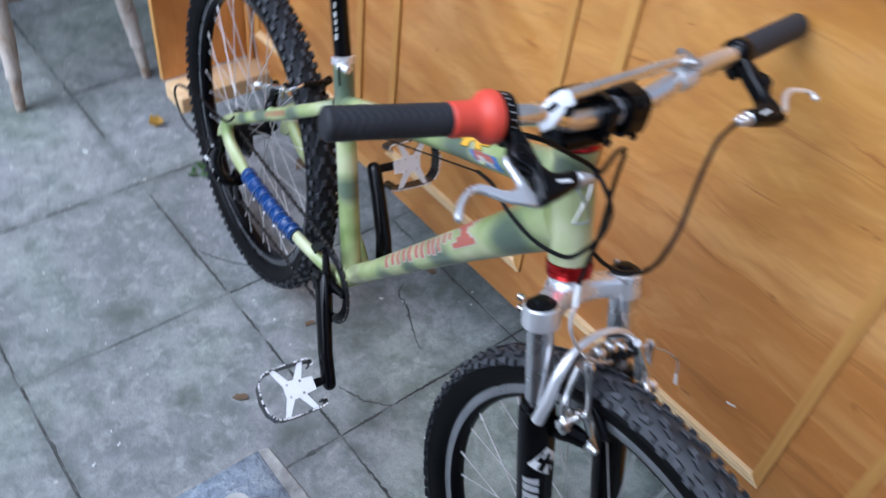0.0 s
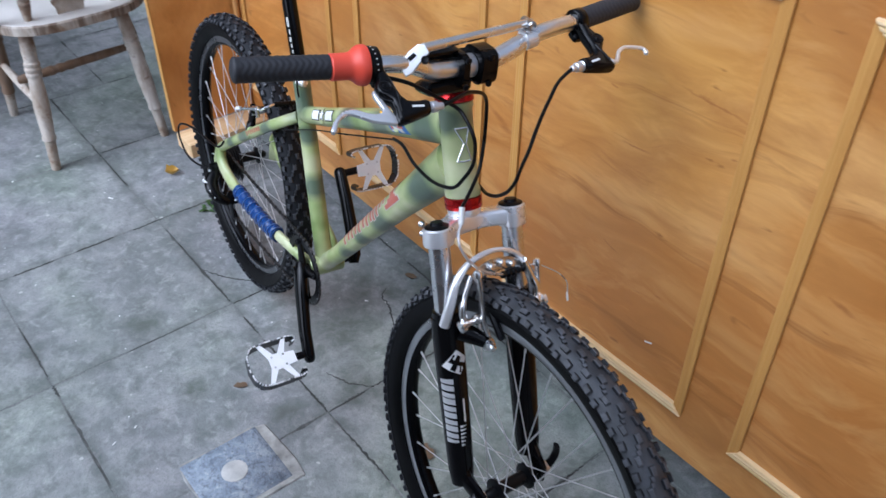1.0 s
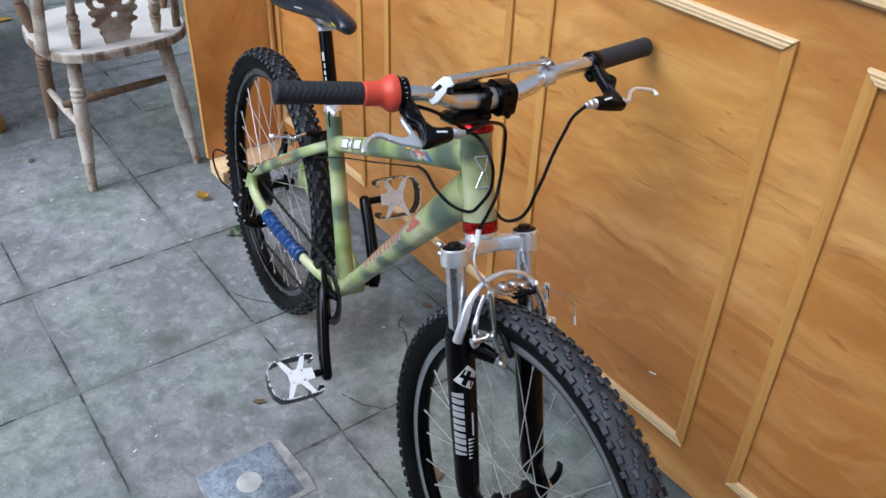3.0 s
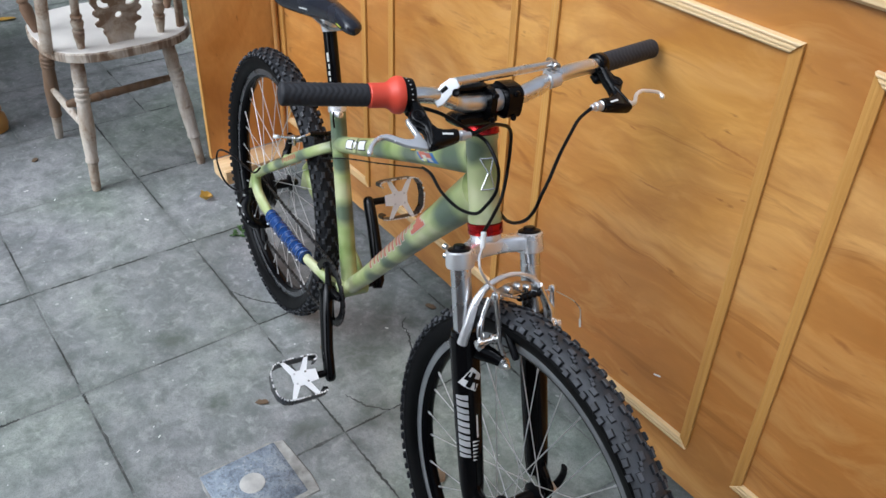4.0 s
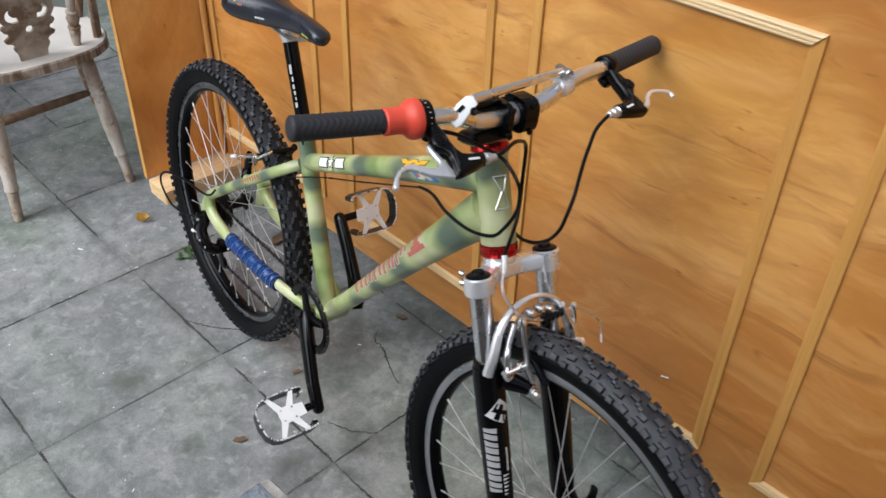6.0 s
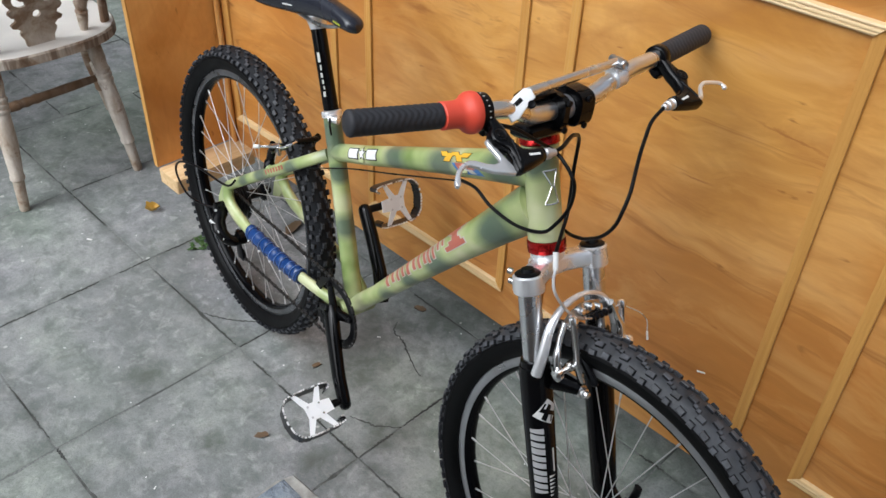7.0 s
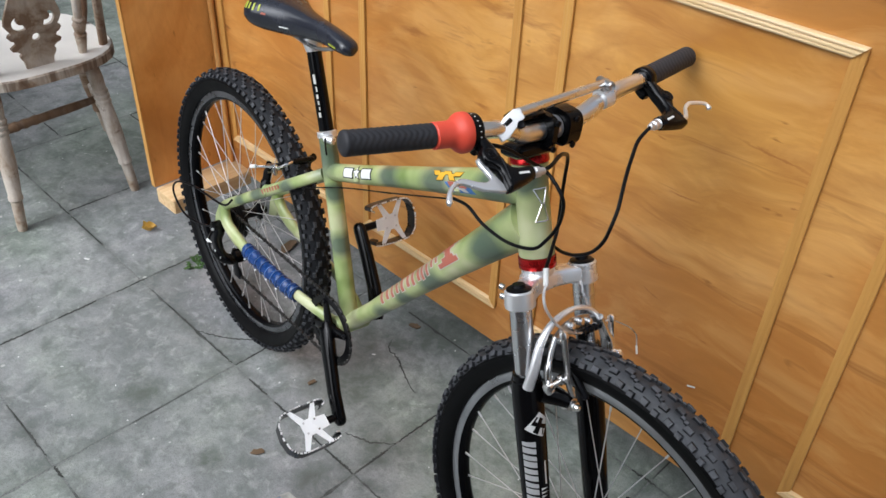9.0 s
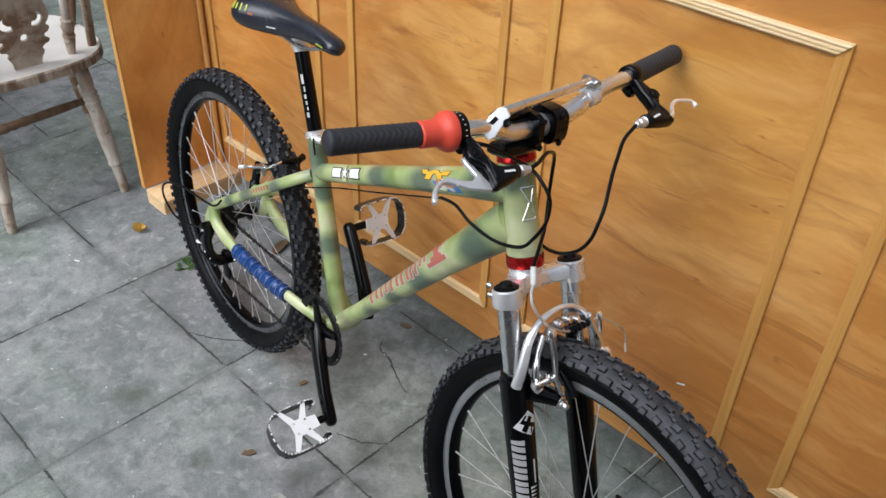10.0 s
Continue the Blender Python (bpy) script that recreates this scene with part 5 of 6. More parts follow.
mech_path = smooth_path([(0.010, -0.076, 0.336), (0.020, -0.082, 0.328), (0.036, -0.098, 0.317), (0.056, -0.102, 0.304), (0.070, -0.094, 0.288), (0.072, -0.074, 0.278), (0.066, -0.050, 0.278)], 5)
mech = bpart("rear_mech", Geo().lathe([(-0.016, 0.009), (-0.013, 0.0145), (0.010, 0.0155), (0.014, 0.010)], (0.012, -0.078, 0.332), Y, 18)
             .tube(mech_path, [(0.0090, 0.0120)] * 6 + [(0.0115, 0.0160)] * 10 + [(0.0125, 0.0140)] * 9 + [(0.0110, 0.0120)] * 6, 16, hint=(0, 0, 1))
             .lathe([(-0.016, 0.010), (-0.012, 0.0165), (0.012, 0.0165), (0.016, 0.010)], (0.068, -0.056, 0.280), Y, 18), GLOSS_BLACK, None, "gloss black rear derailleur")
bpart("link", Geo().tube(smooth_path([(0.034, -0.088, 0.298), (0.050, -0.088, 0.288), (0.062, -0.074, 0.276), (0.064, -0.060, 0.270)], 4), [(0.0060, 0.0070)] * 13, 12), GLOSS_BLACK, mech)
for c in ((0.062, -0.110, 0.306), (0.074, -0.104, 0.294), (0.020, -0.094, 0.333)):
    bpart("pin", Geo().lathe([(0, 0.0040), (0.003, 0.0040), (0.0035, 0.002)], c, (0.3, -0.9, 0.2), 12), STEEL, mech)
bpart("print_bar", Geo().box((0.018, 0.0012, 0.0085), pose(0.0415, -0.1135, 0.3190, 0, 30, 26), 0.0004), WHITE, mech)
bpart("mech_cage", Geo().tube([(0.062, -0.066, 0.280), (0.074, -0.064, 0.230)], [(0.0035, 0.016), (0.0035, 0.014)], 12, hint=Y), BLACK, mech)
for z, x in ((0.278, 0.058), (0.236, 0.072)):
    bpart("jockey_wheel", Geo().lathe([(-0.005, 0.008), (-0.002, 0.0155), (0.002, 0.0155), (0.005, 0.008)], (x, -0.060, z), Y, 18), BLACK, mech)
cable("mech_cable", [(0.085, -0.078, 0.440), (0.060, -0.088, 0.418), (-0.040, -0.103, 0.414), (-0.110, -0.110, 0.396), (-0.150, -0.110, 0.368), (-0.150, -0.110, 0.340), (-0.100, -0.110, 0.318), (-0.040, -0.104, 0.322), (0.006, -0.086, 0.330)], label="black cable housing")
# rear brake: black arms on the stays, a bent silver cable guide and a ribbed boot over the tyre
for s in (-1, 1):
    up_x = 0.010 if s < 0 else 0.022
    arm = bpart("rear_brake_arm", Geo().tube(smooth_path([(0.184, 0.053 * s, 0.512), (0.182, 0.048 * s, 0.530), (0.184, 0.046 * s, 0.548), (0.184 + up_x, 0.048 * s, 0.572)], 4), [(0.0095, 0.0130)] * 4 + [(0.0075, 0.0105)] * 5 + [(0.0060, 0.0075)] * 4, 12, hint=Y), GLOSS_BLACK, None, "black rear brake arm")
    bpart("stud_bolt", Geo().lathe([(-0.012, 0.0090), (0, 0.0090), (0.001, 0.0062), (0.007, 0.0062), (0.008, 0.003)], (0.186, 0.052 * s, 0.522), (0.5, 0.6 * s, 0.6), 12), BLACK, arm)
    bpart("stud_boss", Geo().tube([(0.205, 0.054 * s, 0.512), (0.190, 0.055 * s, 0.518)], [0.011, 0.009], 12), PAINT, arm)
    bpart("brake_pad", Geo().box((0.052, 0.010, 0.011), pose(0.196, 0.022 * s, 0.560, 0, -20, 0), 0.003), BLACK, arm)
    bpart("pad_post", Geo().lathe([(0, 0.0034), (0.030, 0.0034)], (0.190, 0.050 * s, 0.552), (0.1, -s, 0.1), 10), STEEL, arm)
noodle = bpart("rear_brake_noodle", Geo().tube(smooth_path([(0.166, -0.069, 0.557), (0.178, -0.063, 0.562), (0.194, -0.055, 0.567), (0.214, -0.050, 0.573), (0.234, -0.046, 0.583), (0.242, -0.034, 0.590), (0.236, -0.018, 0.590)], 5), 0.0027, 8), CHROME, None, "silver bent cable guide")
bpart("ferrule", Geo().tube([(0.160, -0.071, 0.555), (0.172, -0.066, 0.560)], 0.0042, 10), WHITE, noodle)
bpart("clamp_body", Geo().box((0.034, 0.012, 0.010), pose(0.206, -0.050, 0.573, 0, -22, 10), 0.003), CHROME, noodle)
bpart("clamp_hook", Geo().box((0.007, 0.008, 0.020), pose(0.222, -0.050, 0.570, 0, -12, 0), 0.002), CHROME, noodle)
bpart("cable_boot", Geo().lathe([(i * 0.0045, 0.0062 if i % 2 else 0.0046) for i in range(13)], (0.236, -0.020, 0.590), (-0.20, 1, -0.20), 12), BLACK, noodle)


# ---- prints and stickers on the bicycle ----
def patch(pts, radii, s0, s1, w0, w1, lift=0.0006, n=4, k=6, skew=0.0):
    """A thin skin on a swept tube: s along its centre line by x, w the angle round it in degrees (90 up, 180 the drive side)."""
    def at(x):
        for (a, ra), (b, rb) in zip(zip(pts, radii), zip(pts[1:], radii[1:])):
            if x <= b.x or b is pts[-1]:
                t = (x - a.x) / (b.x - a.x)
                return a + (b - a) * t, (b - a).normalized(), (ra[0] + (rb[0] - ra[0]) * t, ra[1] + (rb[1] - ra[1]) * t)
    rows = []
    for i in range(n + 1):
        row = []
        for j in range(k + 1):
            c, t, (ra, rb) = at(s0 + (s1 - s0) * i / n + skew * (j / k - 0.5))
            w = radians(w0 + (w1 - w0) * j / k)
            s, u = Vector((0, 1, 0)), t.cross(Vector((0, 1, 0)))
            row.append(c + s * ((ra + lift) * math.cos(w)) + u * ((rb + lift) * math.sin(w)))
        rows.append(row)
    g = Geo()
    g.put([p for r in rows for p in r], [(i * (k + 1) + j, i * (k + 1) + j + 1, (i + 1) * (k + 1) + j + 1, (i + 1) * (k + 1) + j) for i in range(n) for j in range(k)])
    return g


# pairs of slanted red bars with pale edges along the down tube
for x0, x1, w0, w1 in ((0.561, 0.583, 118, 186), (0.590, 0.609, 118, 186), (0.616, 0.638, 118, 186), (0.644, 0.664, 119, 186), (0.668, 0.684, 120, 186), (0.690, 0.705, 118, 158)):
    e, w = 0.0012, (x1 - x0) * 0.30
    for a, b, c, d in ((x0, x0 + w, w0, w1), (x1 - w, x1, w0 + 6, w1 - 6)):
        bpart("print_edge", patch(dt, DT_R, a - e, b + e, c - 3, d + 3, 0.0005, skew=0.003), PALE, down_tube)
        bpart("print_bar", patch(dt, DT_R, a, b, c, d, 0.0009, skew=0.003), RED_PRINT, down_tube)
for grow, lift, material, label in ((0.0016, 0.0005, PALE, "print_edge"), (0.0, 0.0009, RED_PRINT, "print_bar")):
    for x0, x1, w0, w1 in ((0.710, 0.747, 100, 116), (0.717, 0.740, 116, 128), (0.723, 0.735, 128, 152), (0.717, 0.741, 152, 166), (0.709, 0.748, 166, 184)):
        bpart(label, patch(dt, DT_R, x0 - grow, x1 + grow, w0 - 1500 * grow, w1 + 1500 * grow, lift, skew=0.002), material, down_tube)
# white panel with a dark star on the top tube
for x0, x1 in ((0.414, 0.441), (0.469, 0.496)):
    bpart("print_edge", patch(tt, TT_R, x0 - 0.0024, x1 + 0.0024, 126, 193, 0.0005), BLACK, top_tube)
    bpart("print_panel", patch(tt, TT_R, x0, x1, 133, 186, 0.0009), WHITE, top_tube)


def on_tube(u, v, x, lift):
    """A point at u along and v round the top tube from x."""
    t = (x + u * 0.92 - tt[1].x) / (tt[2].x - tt[1].x)
    c = tt[1] + (tt[2] - tt[1]) * t
    w = radians(158) - v / 0.0178
    up = Vector((-0.40, 0, 0.917))
    return c + Vector((0, 1, 0)) * ((0.0177 + lift) * math.cos(w)) + up * ((0.0180 + lift) * math.sin(w))


def star(r, lift):
    ring = [on_tube(r * k * math.sin(2 * math.pi * q / 10), r * k * math.cos(2 * math.pi * q / 10), 0.455, lift) for q in range(10) for k in ((1.0, 0.42)[q % 2],)]
    return Geo().put(ring + [on_tube(0, 0, 0.455, lift + 0.0003)], [(q, (q + 1) % 10, 10) for q in range(10)])


bpart("print_star", star(0.0155, 0.0011), BLACK, top_tube)
bpart("print_star", star(0.0110, 0.0015), WHITE, top_tube)
# yellow doodle with dark edges and a red and blue sticker near the head
for x0, x1, w0, w1, lean in ((0.664, 0.678, 124, 146, 0.008), (0.676, 0.690, 132, 166, -0.007), (0.688, 0.704, 126, 142, 0.006), (0.700, 0.712, 138, 164, 0.006), (0.710, 0.728, 130, 148, -0.006)):
    bpart("print_edge", patch(tt, TT_R, x0 - 0.0012, x1 + 0.0012, w0 - 2.5, w1 + 2.5, 0.0005, skew=lean), BLACK, top_tube)
    bpart("print_mark", patch(tt, TT_R, x0, x1, w0, w1, 0.0009, skew=lean), YELLOW_PRINT, top_tube)
bpart("sticker", patch(tt, TT_R, 0.698, 0.750, 170, 212, 0.0007, skew=0.014), BLUE_PRINT, top_tube, "red and blue sticker")
for x0, x1, w0, w1, lift, material in ((0.702, 0.722, 168, 196, 0.0012, RED_PRINT), (0.722, 0.738, 172, 190, 0.0012, RED_PRINT), (0.712, 0.724, 180, 196, 0.0016, PALE), (0.728, 0.740, 190, 206, 0.0014, PALE), (0.708, 0.716, 198, 208, 0.0014, WHITE)):
    bpart("sticker_patch", patch(tt, TT_R, x0, x1, w0, w1, lift, skew=0.008), material, top_tube)
# orange bars on the drive-side seat stay
for i in range(7):
    x = 0.195 + i * 0.009
    t = (x - 0.10) / 0.142
    c = Vector((x, -0.063 + 0.013 * t - 0.0100, 0.445 + 0.098 * t + 0.002))
    bpart("print_bar", Geo().box((0.0055, 0.0008, 0.009), Matrix.Translation(c) @ pose(0, 0, 0, 0, -35, 6)), RED_PRINT, right_stay)
# hourglass outline badge on the head tube
hc = HEAD_TOP + STEER * 0.055
side = Vector((forward.x * 0.96, -0.27, forward.z * 0.96)).normalized()
tang = side.cross(STEER).normalized()
def badge(u, v):
    a = u / 0.0240
    return hc + STEER * v + (side * math.cos(a) + tang * math.sin(a)) * 0.0246
for a, b in (((-0.010, -0.022), (0.010, -0.022)), ((-0.010, -0.022), (0.001, 0.0)), ((0.010, -0.022), (0.004, 0.0)), ((0.001, 0.0), (-0.010, 0.024)), ((0.004, 0.0), (0.010, 0.024)), ((-0.010, 0.024), (0.010, 0.024))):
    bpart("badge_bar", Geo().tube([badge(*a), badge((a[0] + b[0]) / 2, (a[1] + b[1]) / 2), badge(*b)], 0.0011, 6), CHROME, head_tube)
# white shapes on the fork leg
TURN["fork"] = 1.2
low = CAP[-1] + STEER * 0.128
fs = Vector((forward.x * 0.84, -0.54, forward.z * 0.84)).normalized()
ft = fs.cross(STEER).normalized()
def leg_skin(v0, v1, a0, a1, lift=0.0005, r0=0.0225):
    g = Geo()
    rows = []
    for i in range(4):
        v = v0 + (v1 - v0) * i / 3
        r = r0 - max(0, v - 0.06) * 0.0125 + lift
        rows.append([low + STEER * v + (fs * math.cos(radians(a)) + ft * math.sin(radians(a))) * r for a in (a0 + (a1 - a0) * j / 6 for j in range(7))])
    return g.put([p for r in rows for p in r], [(i * 7 + j, i * 7 + j + 1, i * 7 + j + 8, i * 7 + j + 7) for i in range(3) for j in range(6)])
def leg_shape(corners, lift):
    """A flat shape laid on the leg: corners (down the leg, degrees round it)."""
    cv, ca = sum(p[0] for p in corners) / len(corners), sum(p[1] for p in corners) / len(corners)
    at = lambda v, a: low + STEER * v + (fs * math.cos(radians(a)) + ft * math.sin(radians(a))) * (0.0225 - max(0, v - 0.06) * 0.0125 + lift)
    ring = []
    for (v0, a0), (v1, a1) in zip(corners, corners[1:] + corners[:1]):
        ring += [(v0 + (v1 - v0) * t / 4, a0 + (a1 - a0) * t / 4) for t in range(4)]
    n, steps = len(ring), 5
    rings = [[(cv + (v - cv) * (1 - q / steps), ca + (a - ca) * (1 - q / steps)) for v, a in ring] for q in range(steps)]
    faces = [(q * n + i, q * n + (i + 1) % n, (q + 1) * n + (i + 1) % n, (q + 1) * n + i) for q in range(steps - 1) for i in range(n)]
    return Geo().put([at(*p) for r in rings for p in r] + [at(cv, ca)], faces + [((steps - 1) * n + i, (steps - 1) * n + (i + 1) % n, steps * n) for i in range(n)])
bpart("print_mark", leg_shape([(0.054, 26), (0.072, 72), (0.094, 34), (0.078, -34)], 0.0005), WHITE, right_lower)
for corners in ([(0.062, 28), (0.067, 42), (0.088, 14), (0.083, -4)], [(0.071, -10), (0.067, 6), (0.079, 60), (0.084, 50)], [(0.060, 14), (0.062, 20), (0.071, 2), (0.070, -6)], [(0.082, 34), (0.080, 42), (0.090, 38), (0.091, 30)]):
    bpart("print_gap", leg_shape(corners, 0.0009), GLOSS_BLACK, right_lower)
bpart("print_band", leg_skin(0.099, 0.204, -48, 4), SILVER_PRINT, right_lower)
for i in range(9):
    v = 0.1045 + i * 0.0112
    wide = (0.0030, 0.0044, 0.0024, 0.0038)[i % 4]
    bpart("print_gap", leg_shape([(v, -49), (v + 0.0030, 5), (v + 0.0030 + wide, 5), (v + wide * 0.6, -49)], 0.0011), GLOSS_BLACK, right_lower)
bpart("print_bar", leg_skin(0.134, 0.172, 34, 42), WHITE, right_lower)
for i in range(6):
    v = 0.176 + i * 0.0062
    bpart("print_mark", leg_shape([(v, 14), (v + 0.0020, 46 - i * 3), (v + 0.0040, 14)], 0.0007), WHITE, right_lower)
TURN["fork"] = 0.0
# pale bars on the saddle's flank and nose
def saddle_bar(x, turn, size, up, material, tip=0.0):
    """A printed bar on the saddle at x along it, turn degrees round from the drive side upward."""
    k = min(range(len(columns[0])), key=lambda i: abs(columns[12][i].x - x))
    q = 12 - turn / 15.0
    a, b = columns[int(q) % 24][k], columns[(int(q) + 1) % 24][k]
    p = a.lerp(b, q - int(q))
    along = (columns[int(q) % 24][min(k + 1, len(columns[0]) - 1)] - columns[int(q) % 24][k - 1]).normalized()
    round_ = (a - b).normalized()
    n = along.cross(round_).normalized()
    n = n if n.y < 0 or n.z > 0.5 else -n
    m = Matrix((along, round_, n)).transposed().to_4x4()
    bpart("print_bar", Geo().box((size, up, 0.0008), Matrix.Translation(p + n * 0.0003) @ m @ Matrix.Rotation(radians(tip), 4, "Z")), material, saddle)


for i in range(5):
    saddle_bar(0.152 + i * 0.009, 26, 0.0035, 0.012 + 0.002 * (i % 2), LIME_PRINT, 12)
saddle_bar(0.202, 12, 0.010, 0.004, RED_PRINT)
saddle_bar(0.240, -22, 0.022, 0.0026, WHITE)
saddle_bar(0.374, -24, 0.020, 0.0034, LIME_PRINT)


# ---- the chair behind the bicycle ----
chair = thing("wooden_armchair", "weathered pale wooden wheelback armchair on the paving", "chair", pose(1.105, 0.352, 0, 0, 0, 0))


def cpart(name, geo, material, parent=None, label="", angle=38.0):
    return part(name, geo, material, chair if parent is None else parent, label, angle)


seat_out = []
for q in range(40):
    a = 2 * math.pi * q / 40
    r = 1.0 / (abs(math.cos(a)) ** 3.0 + abs(math.sin(a)) ** 3.0) ** (1 / 3.0)
    seat_out.append((0.222 * r * math.cos(a) - 0.004, (0.228 if math.cos(a) > 0 else 0.226) * r * math.sin(a)))
# edge worn brown; white top skin also carries the light from above as colour
seat = cpart("seat", Geo().slab(seat_out, 0.027, pose(0, 0, 0.436), 0.004), CHAIR_EDGE, None, "thick wooden seat worn at its edge")
cpart("seat_top", Geo().slab([(x * 0.985, y * 0.985) for x, y in seat_out], 0.0035, pose(0, 0, 0.4605), 0.002), CHAIR_SEAT, seat, "worn seat face, whitened for the light from above")


def turned_leg(top, foot, material):
    top, foot = Vector(top), Vector(foot)
    n = (top - foot).length
    prof = [(0, 0.0125), (0.006, 0.0140), (0.03, 0.0145), (0.095, 0.0158), (0.099, 0.0200), (0.108, 0.0205), (0.113, 0.0180), (0.15, 0.0205), (0.205, 0.0232), (0.26, 0.0212), (0.295, 0.0196),
            (0.299, 0.0225), (0.306, 0.0225), (0.310, 0.0190), (0.315, 0.0228), (0.322, 0.0228), (0.326, 0.0190), (0.331, 0.0225), (0.338, 0.0225), (0.342, 0.0185), (0.375, 0.0212), (0.41, 0.0195), (n, 0.0165)]
    leg = cpart("leg", Geo().lathe([(h, r) for h, r in prof if 0.09 < h <= n], foot, top - foot, 18), material, None)
    cpart("leg_tip", Geo().lathe([(h, r) for h, r in prof if h < 0.1], foot, top - foot, 18), CHAIR_TIP, leg, "greyed bare foot of the leg")
    return leg


legs = {}
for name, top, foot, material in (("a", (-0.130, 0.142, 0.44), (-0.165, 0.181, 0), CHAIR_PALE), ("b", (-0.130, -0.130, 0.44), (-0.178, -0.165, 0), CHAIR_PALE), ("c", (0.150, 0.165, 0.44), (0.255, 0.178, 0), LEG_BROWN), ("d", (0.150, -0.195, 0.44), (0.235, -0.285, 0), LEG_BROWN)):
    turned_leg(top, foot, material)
    legs[name] = (Vector(top), Vector(foot))
on_leg = lambda k, z: legs[k][1] + (legs[k][0] - legs[k][1]) * (z / 0.44)
for a, b in (("a", "c"), ("b", "d")):
    p0, p1 = on_leg(a, 0.205), on_leg(b, 0.205)
    cpart("stretcher", Geo().tube([p0, p0.lerp(p1, 0.2), p0.lerp(p1, 0.5), p0.lerp(p1, 0.8), p1], [0.009, 0.0115, 0.0135, 0.0115, 0.009], 12), CHAIR_PALE, None)
p0, p1 = on_leg("a", 0.250).lerp(on_leg("c", 0.250), 0.30), on_leg("b", 0.265).lerp(on_leg("d", 0.265), 0.30)
cpart("cross_stretcher", Geo().tube([p0 + Vector((0, 0.022, 0))] + [p0.lerp(p1, f) for f in (0.0, 0.03, 0.06, 0.09, 0.12, 0.20, 0.24, 0.27, 0.31, 0.36, 0.40, 0.44, 0.70, 1.0)], [0.010, 0.0145, 0.0145, 0.010, 0.0145, 0.0115, 0.0140, 0.0150, 0.0115, 0.0145, 0.0115, 0.0145, 0.0125, 0.0130, 0.0100], 12), CHAIR_DARK, None)
LEANB = 0.22      # the back's lean


def back(y, v, bow=0.0):
    """A place on the back at y across and v above the seat."""
    return Vector((-0.172 + 0.9 * (y * y) * 1.1 - LEANB * v, y + 0.018, 0.462 + v))


hoop = [back(0.200 - 0.02 * (v / 0.35), v) for v in (0, 0.12, 0.24, 0.35)]
hoop += [back(0.181 * math.cos(a), 0.35 + 0.115 * math.sin(a)) for a in (radians(15 + 150 * q / 10) for q in range(11))]
hoop += [back(-(0.200 - 0.02 * (v / 0.35)), v) for v in (0.35, 0.24, 0.12, 0)]
cpart("back_hoop", Geo().tube(smooth_path(hoop, 3), [(0.019, 0.012)] * 55, 12), CHAIR_BROWN, None, "bent wooden back hoop")
for y in (0.112, -0.128):
    top_v = 0.35 + 0.115 * math.sqrt(1 - (y / 0.181) ** 2)
    cpart("spindle", Geo().lathe([(0, 0.0095), (0.030, 0.0130), (0.052, 0.0160), (0.058, 0.0120), (0.061, 0.0170), (0.066, 0.0170), (0.069, 0.0115), (0.076, 0.0150), (0.092, 0.0185), (0.104, 0.0130), (0.108, 0.0165), (0.113, 0.0165), (0.117, 0.0115), (0.20, 0.0125), (0.40, 0.009), (top_v + 0.01, 0.008)], back(y, -0.004), back(y * 0.96, top_v) - back(y, 0), 16), CHAIR_BROWN, None)
# the pierced splat
half = [(0.036, 0.0), (0.040, 0.030), (0.050, 0.048), (0.052, 0.060), (0.046, 0.070), (0.058, 0.082), (0.074, 0.086), (0.079, 0.098), (0.070, 0.106), (0.060, 0.112), (0.062, 0.126), (0.074, 0.130), (0.083, 0.142), (0.080, 0.154), (0.070, 0.160), (0.078, 0.172), (0.088, 0.190), (0.086, 0.215), (0.072, 0.240), (0.058, 0.262), (0.046, 0.290), (0.042, 0.34), (0.044, 0.40), (0.048, 0.452)]
half = [(0.036 + (u - 0.036) * 0.72, v * 0.70 if v < 0.22 else 0.154 + (v - 0.22) * 1.285) for u, v in half]
outline = half + [(-u, v) for u, v in half[::-1]]
circle = lambda u, v, r, n=14: [(u + r * math.cos(2 * math.pi * q / n), v + r * math.sin(2 * math.pi * q / n)) for q in range(n)]
def crescent(s):
    out = [(s * (0.034 + 0.022 * math.cos(a)), 0.136 + 0.021 * math.sin(a)) for a in (radians(-120 + 185 * q / 10) for q in range(11))]
    return out + [(s * (0.031 + 0.012 * math.cos(a)), 0.143 + 0.012 * math.sin(a)) for a in (radians(52 - 165 * q / 8) for q in range(9))]
bm = bmesh.new()
loops = []
for loop in (outline, circle(0.0, 0.090, 0.0105), crescent(1), crescent(-1), circle(0.0, 0.30, 0.012)):
    vs = [bm.verts.new(back(u * 1.0 - 0.004, v)) for u, v in loop]
    loops += [bm.edges.new((vs[i], vs[(i + 1) % len(vs)])) for i in range(len(vs))]
bmesh.ops.triangle_fill(bm, use_beauty=True, use_dissolve=False, edges=loops)
ret = bmesh.ops.extrude_face_region(bm, geom=bm.faces[:])
for v in (g for g in ret["geom"] if isinstance(g, bmesh.types.BMVert)):
    v.co.x += 0.011
bmesh.ops.recalc_face_normals(bm, faces=bm.faces)
splat_mesh = bpy.data.meshes.new("splat")
bm.to_mesh(splat_mesh)
bm.free()
cpart("splat", splat_mesh, CHAIR_BROWN, None, "pierced and scalloped back splat")
